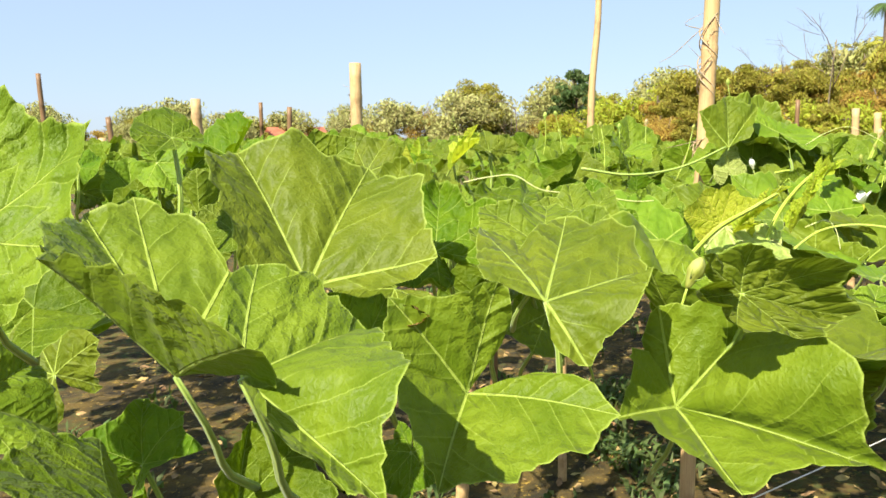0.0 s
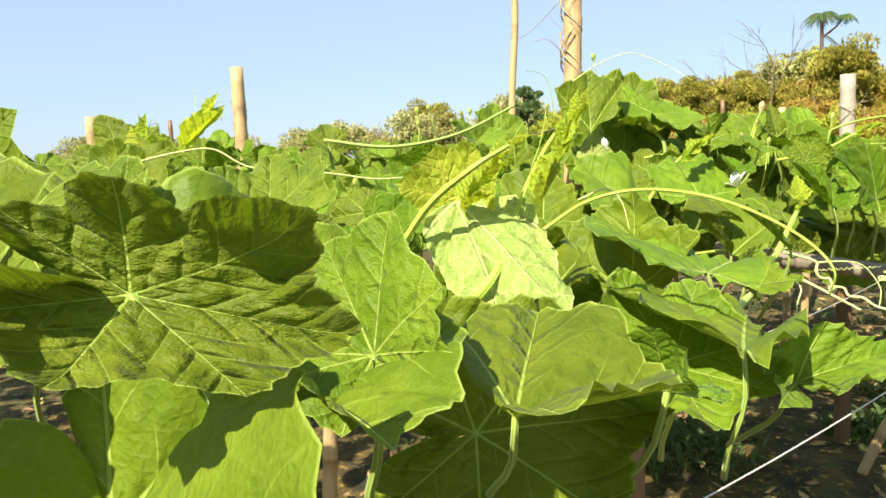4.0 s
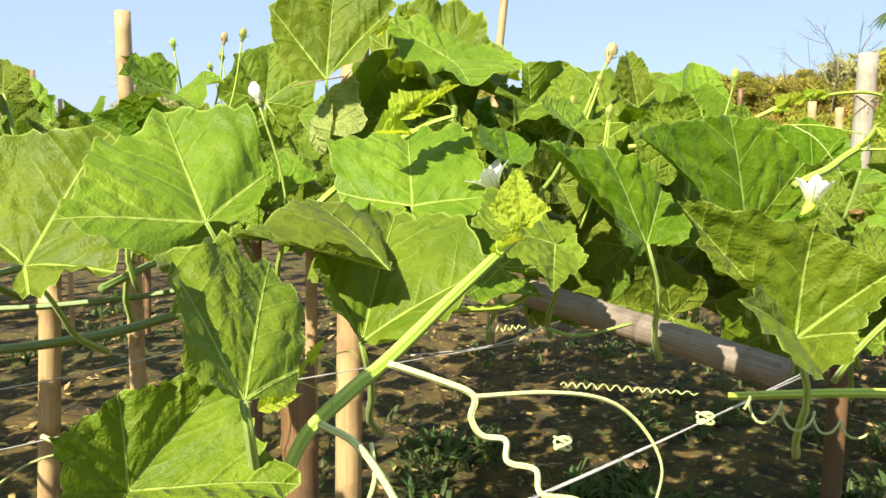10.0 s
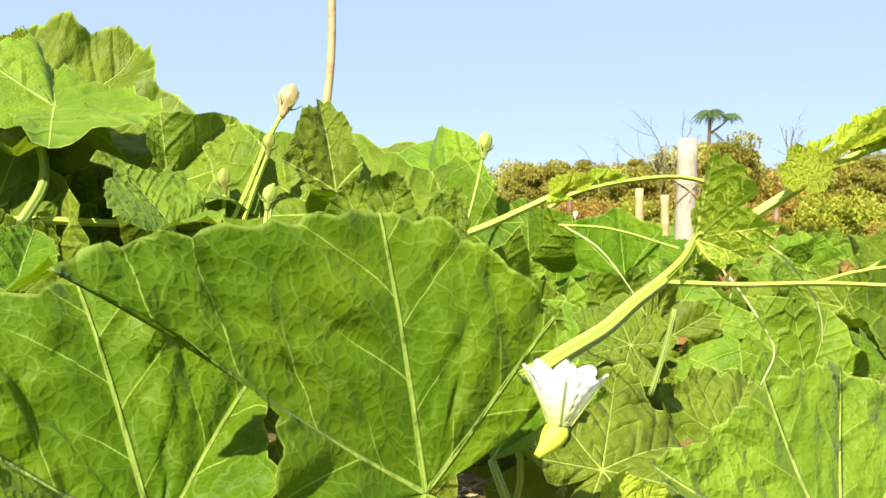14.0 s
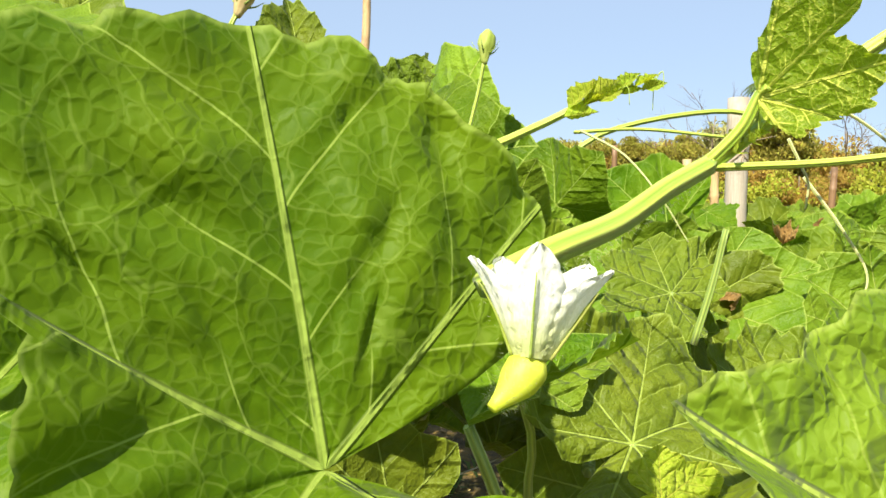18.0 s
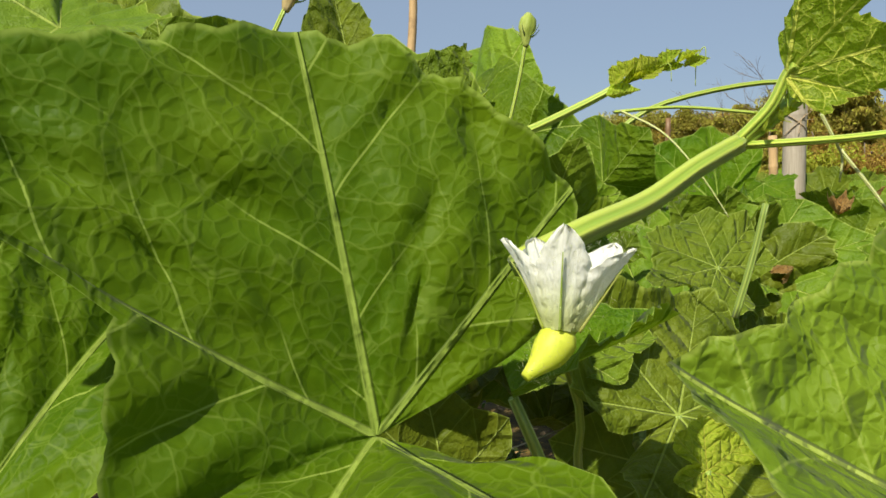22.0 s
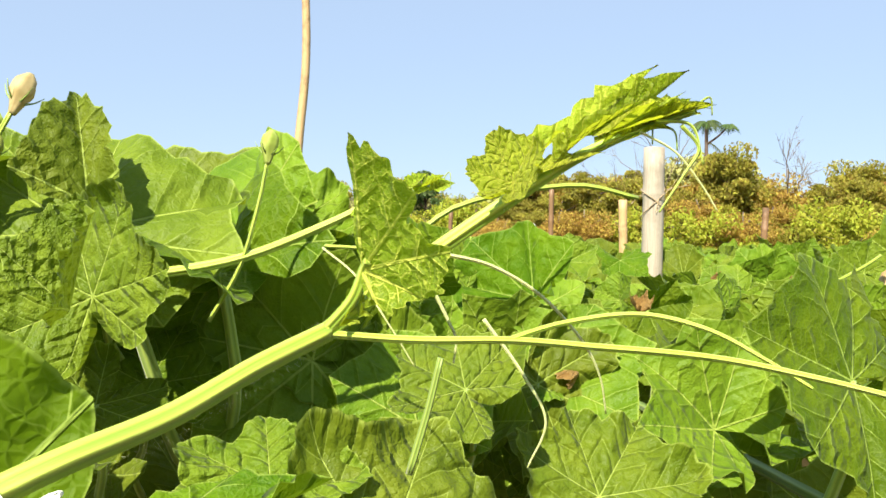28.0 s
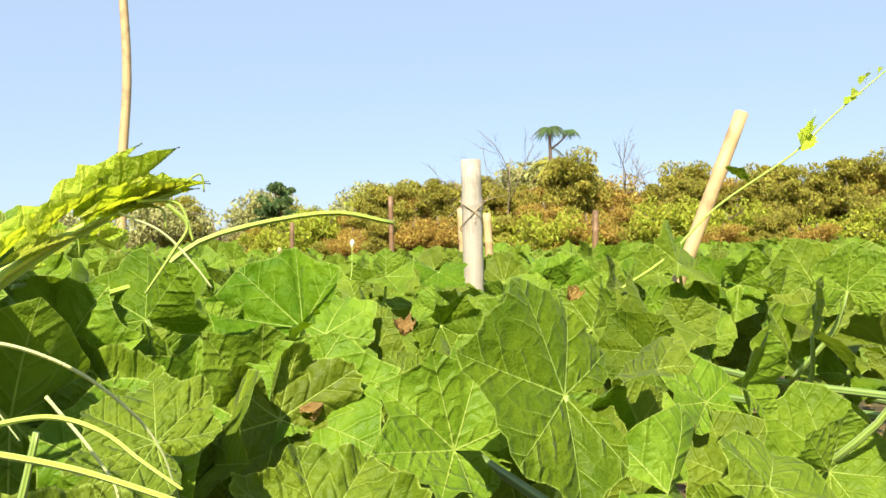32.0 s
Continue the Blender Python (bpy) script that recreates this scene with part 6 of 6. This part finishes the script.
for k, (x, y, z, s, mat) in enumerate([(0.47, 3.55, 1.45, 0.04, SEPAL), (0.52, 3.55, 1.46, 0.035, SEPAL), (0.97, 2.66, 1.53, 0.03, SEPAL), (1.33, 2.33, 1.265, 0.026, SEPAL), (0.45, 2.22, 1.20, 0.03, SEPAL),
                                       (0.29, 2.12, 1.21, 0.03, SEPAL), (0.87, 2.17, 1.27, 0.036, PETAL), (0.60, 2.64, 1.39, 0.026, SEPAL), (0.69, 2.64, 1.40, 0.03, BUD_TAN), (0.78, 2.43, 1.38, 0.026, SEPAL),
                                       (0.60, 2.94, 1.40, 0.03, SEPAL), (0.57, 2.96, 1.38, 0.026, SEPAL), (0.46, 3.04, 1.38, 0.026, SEPAL), (1.39, 3.64, 1.23, 0.035, PETAL), (2.3, 4.3, 1.3, 0.035, PETAL), (2.0, 3.9, 1.28, 0.03, BUD_TAN)]):
    bud(x, y, z, s * 0.85, (8 * math.sin(k * 3), 14 * math.sin(k * 5)), "D" if x < 1 else "G", mat, 0.16)

# ---------------------------------------------------------------- young leaves at the shoot tips
hair_line = smooth_line([(1.478, 2.042, 1.188), (1.500, 2.050, 1.195), (1.530, 2.064, 1.211), (1.558, 2.079, 1.228)], 30)


def young_arrays(seed, steps=13, folds=0.9):
    """A small unopened leaf: pointed, folded along its midrib, with pleats and a jagged rim. Length 1 along +y."""
    r = np.random.RandomState(seed)
    u = np.linspace(0, 1, steps)
    half = np.interp(u, [0, 0.12, 0.35, 0.6, 0.85, 1], [0.02, 0.15, 0.24, 0.19, 0.08, 0.005]) * (1 + 0.22 * (np.arange(steps) % 2) * (u > 0.1)) * r.uniform(0.9, 1.15, steps)
    c = np.linspace(-1, 1, 9)
    x = half[:, None] * c[None]
    y = u[:, None] - 0.06 * np.abs(c)[None] * (u[:, None] < 0.95)
    z = folds * np.abs(x) + 0.025 * np.sin(24 * u)[:, None] * np.abs(c)[None] + 0.18 * (u**2)[:, None] * r.uniform(-1, 1)
    v = np.stack([x, y, z], -1).reshape(-1, 3)
    i, j = np.meshgrid(np.arange(steps - 1), np.arange(8), indexing="ij")
    k = i * 9 + j
    f = np.stack([k, k + 1, k + 10, k + 9], -1).reshape(-1, 4)
    flat = np.stack([x, y], -1).reshape(-1, 2)
    return v, [f], flat, np.stack([y, np.abs(x)], -1).reshape(-1, 2), np.stack([np.broadcast_to(np.abs(c)[None], x.shape), 0 * x], -1).reshape(-1, 2)


YOUNG = []
for k in range(6):
    v, f, flat, vein, edge = young_arrays(70 + k, 13, 0.6 + 0.15 * k)
    YOUNG.append(mesh_of("leaf", v, f, LEAF_YOUNG, [("flat", flat), ("vein", vein), ("edge", edge)]))


def young_leaf(vine, base, tip, wide, roll, kind):
    """One folded young leaf from its base to its tip."""
    b, d = Vector(base), Vector(tip) - Vector(base)
    heading, pitch = math.degrees(math.atan2(d[0], d[1])), math.degrees(math.asin(d[2] / d.length))
    part("leaf", YOUNG[kind], VINES[vine], "", frame_of(*b, heading, pitch, roll, d.length, wide))


def shoot_tip(vine, base, tip, count, size, seed, splay=13):
    """Small folded leaves crowded along the end of a shoot, a tapering stem end and curling threads."""
    r = np.random.RandomState(seed)
    base, tip = np.array(base), np.array(tip)
    d = tip - base
    length = np.linalg.norm(d)
    for k in range(count):
        u = k / max(1, count - 1)
        p = base + d * u * 0.85 + r.normal(0, 0.03, 3) * length
        heading = math.degrees(math.atan2(d[0], d[1])) + r.normal(0, splay)
        pitch = math.degrees(math.asin(d[2] / length)) + r.normal(4, splay)
        s = size * (1.15 - 0.5 * u) * r.uniform(0.75, 1.15)
        part("leaf", YOUNG[r.randint(6)], VINES[vine], "", frame_of(*p, heading, pitch, r.uniform(-80, 80), s, r.uniform(0.8, 1.3)))
    for k in range(3):
        q = base + d * r.uniform(0.5, 1.0)
        e = d / length * size * r.uniform(0.3, 0.6) + r.normal(0, 0.3, 3) * size
        tube("tendril", [q, q + e * 0.5 + [0, 0, size * 0.1], q + e, q + e * 1.1 - [0, 0, size * 0.5]], [0.0006, 0.0003], STEM_YOUNG, VINES[vine], sides=5, n=14)


young_leaf("H", (1.6245, 2.0620, 1.2851), (1.6569, 2.0641, 1.3175), 0.47, 30, 0)
young_leaf("H", (1.6446, 2.0540, 1.2982), (1.6778, 2.0493, 1.3288), 0.27, -35, 1)
young_leaf("H", (1.6445, 2.0508, 1.2978), (1.6664, 2.0421, 1.3161), 0.29, 60, 2)
young_leaf("H", (1.6558, 2.0579, 1.3037), (1.6930, 2.0525, 1.3236), 0.25, 20, 3)
young_leaf("H", (1.6566, 2.0544, 1.3033), (1.6927, 2.0425, 1.3171), 0.22, -50, 4)
young_leaf("H", (1.6619, 2.0565, 1.3037), (1.7007, 2.0508, 1.3152), 0.25, 75, 5)
young_leaf("H", (1.6621, 2.0597, 1.3042), (1.6973, 2.0549, 1.3125), 0.25, 10, 1)
young_leaf("H", (1.6699, 2.0546, 1.3091), (1.7002, 2.0542, 1.3179), 0.18, -20, 2)
young_leaf("H", (1.6706, 2.0511, 1.3076), (1.6951, 2.0419, 1.3122), 0.18, 50, 3)
young_leaf("H", (1.6307, 2.0573, 1.2870), (1.6560, 2.0481, 1.2979), 0.18, -60, 4)
young_leaf("H", (1.6407, 2.0550, 1.2934), (1.6531, 2.0454, 1.3050), 0.29, 15, 5)
young_leaf("H", (1.6653, 2.0491, 1.3060), (1.6827, 2.0381, 1.3182), 0.18, -70, 0)
shoot_tip("H", (1.655, 2.056, 1.298), (1.690, 2.046, 1.312), 9, 0.014, 1, 16)
shoot_tip("H", (1.565, 2.079, 1.232), (1.575, 2.07, 1.240), 5, 0.012, 12, 30)
shoot_tip("G", (1.585, 2.372, 1.286), (1.655, 2.37, 1.309), 12, 0.026, 2, 9)
shoot_tip("C", (0.45, 1.20, 1.21), (0.51, 1.15, 1.285), 14, 0.034, 3)
shoot_tip("C", (0.53, 1.165, 1.22), (0.585, 1.17, 1.335), 18, 0.036, 4)
shoot_tip("C", (0.36, 1.22, 1.12), (0.40, 1.2, 1.17), 6, 0.03, 5, 25)
shoot_tip("E", (1.140, 1.825, 1.142), (1.172, 1.858, 1.162), 7, 0.022, 6, 25)
shoot_tip("E", (0.98, 1.70, 1.05), (1.02, 1.72, 1.08), 7, 0.03, 7, 25)
shoot_tip("D", (1.02, 2.1, 1.245), (1.10, 2.14, 1.28), 8, 0.05, 8)
shoot_tip("C", (0.02, 1.75, 1.30), (0.07, 1.78, 1.37), 6, 0.07, 9, 20)
shoot_tip("C", (-0.06, 1.80, 1.30), (-0.05, 1.80, 1.35), 4, 0.05, 13, 20)
shoot_tip("D", (0.97, 2.6, 1.42), (1.03, 2.65, 1.46), 5, 0.05, 10)
shoot_tip("I", (3.561, 3.611, 1.567), (3.604, 3.595, 1.636), 4, 0.07, 11)
shoot_tip("I", (3.730, 3.602, 1.712), (3.895, 3.594, 1.836), 5, 0.05, 14)
hero("I", 3.386, 3.676, 1.493, -40, 30, 20, 0.05, 0.9, LEAF, stalk=0)
hero("H", 1.622, 2.045, 1.284, 62, 62, 20, 0.020, 0.75, LEAF_YOUNG, cols=6, rings=12, stalk=0, fold=0.5, teeth=0.07, heel=0.3)
add_hairs(VINES["H"], hair_line, 0.0040, 700, 0.0022, 5)
up_line = smooth_line([(1.559, 2.079, 1.228), (1.582, 2.076, 1.246), (1.604, 2.070, 1.263), (1.626, 2.064, 1.279), (1.648, 2.058, 1.294), (1.668, 2.052, 1.304)], 30)
add_hairs(VINES["H"], up_line, 0.0029, 900, 0.0020, 6)

# ---------------------------------------------------------------- posts and rail under the canopy
bamboo("bamboo_post", (0.03, 3.06, -0.55), (0.145, 3.04, 0.955), 0.026, BAMBOO, "tan bamboo post cut below the leaves", 5, 61)
bamboo("bamboo_post", (0.905, 2.16, -0.55), (0.915, 2.15, 0.95), 0.024, BAMBOO_OLD, "reddish brown bamboo post under the vines", 5, 62)
bamboo("bamboo_post", (0.62, 3.9, -0.55), (0.62, 3.9, 1.0), 0.022, BAMBOO, "thin tan stake under the vines", 4, 64)
bamboo("bamboo_post", (0.28, 4.4, -0.55), (0.30, 4.4, 1.0), 0.022, BAMBOO_OLD, "thin brown stake under the vines", 4, 65)
bamboo("bamboo_rail", (1.24, 2.433, 0.991), (1.51, 2.11, 0.959), 0.021, RAIL_GREY, "grey weathered bamboo rail lying on the posts", 5, 66, "rails", True)


# ---------------------------------------------------------------- fibre ties, knots and dry scraps
def fibre_tie(x, y, z, radius, turns, seed, parent):
    """Dry fibre wound round a post, with loose ends."""
    r = np.random.RandomState(seed)
    t = np.linspace(0, 1, 22 * turns)
    w = 2 * np.pi * turns * t
    line = np.stack([x + radius * np.cos(w), y + radius * np.sin(w), z + 0.075 * np.sin(w * 0.5 + r.uniform(0, 3)) + 0.05 * (t - 0.5)], -1)
    v, f, uv = tube_arrays(line, [0.0026, 0.002], 5)
    chunks = [(v, f, uv)]
    for k in range(6):
        p = line[r.randint(len(line))]
        q = p + r.normal(0, 1, 3) * [0.06, 0.03, 0.06]
        chunks.append(tube_arrays(smooth_line([p, (p + q) / 2 + r.normal(0, 0.02, 3), q], 9), [0.0016, 0.0006], 4))
    v, f, (uv,) = join(chunks)
    ob = thing("fibre_tie", "dry brown fibre wound round the bamboo post", "tie", "fibre ties", me=mesh_of("fibre_tie", v, f, DRY, [("tube", uv)]))
    return ob


fibre_tie(0.917, 2.728, 1.575, 0.030, 4, 1, POST_B)
fibre_tie(0.921, 2.725, 1.70, 0.030, 2, 2, POST_B)
fibre_tie(0.912, 2.732, 1.30, 0.030, 3, 3, POST_B)
fibre_tie(-0.567, 5.22, 1.60, 0.044, 3, 4, POST_A)
fibre_tie(2.83, 4.52, 1.42, 0.043, 2, 5, POST_R)
for k, p in enumerate([(0.436, 0.704, 1.084), (1.20, 1.80, 0.99), (1.33, 1.85, 0.995), (0.98, 1.66, 0.99), (0.80, 2.0, 0.955)]):
    r = np.random.RandomState(90 + k)
    t = np.linspace(0, 1, 70)
    line = np.array(p) + 0.004 * np.stack([np.cos(31 * t) * 1.6, np.sin(27 * t), np.cos(23 * t + 1)], -1)
    v, f, uv = tube_arrays(line, [0.0011, 0.0011], 5)
    part("tendril", mesh_of("tendril", v, f, TENDRIL, [("tube", uv)]), VINES["F" if k else "B"], "tendril knotted round a string")

# dried scraps of leaf caught in the vines
for k, (x, y, z, size) in enumerate([(2.0, 2.78, 1.17, 0.035), (2.45, 3.1, 1.18, 0.04), (-0.02, 0.70, 1.20, 0.025), (1.85, 2.6, 1.12, 0.03), (0.62, 1.5, 1.02, 0.03), (1.72, 2.35, 1.06, 0.04), (2.6, 3.6, 1.2, 0.05), (0.30, 1.9, 1.16, 0.04)]):
    m = frame_of(x, y, z, 70 * k, 25 - 9 * k, 40 * k, size * 0.6, 0.8)
    scrap = thing("dry_leaf", "small dried orange-brown leaf caught among the vines", "leaf", "dry leaves", me=leaf_mesh(LEAF_DRY, cols=4, rings=8, seed=k, cup=0.5, fold=0.8, ruffle=0.25, curl=1.2))
    scrap.matrix_basis = m
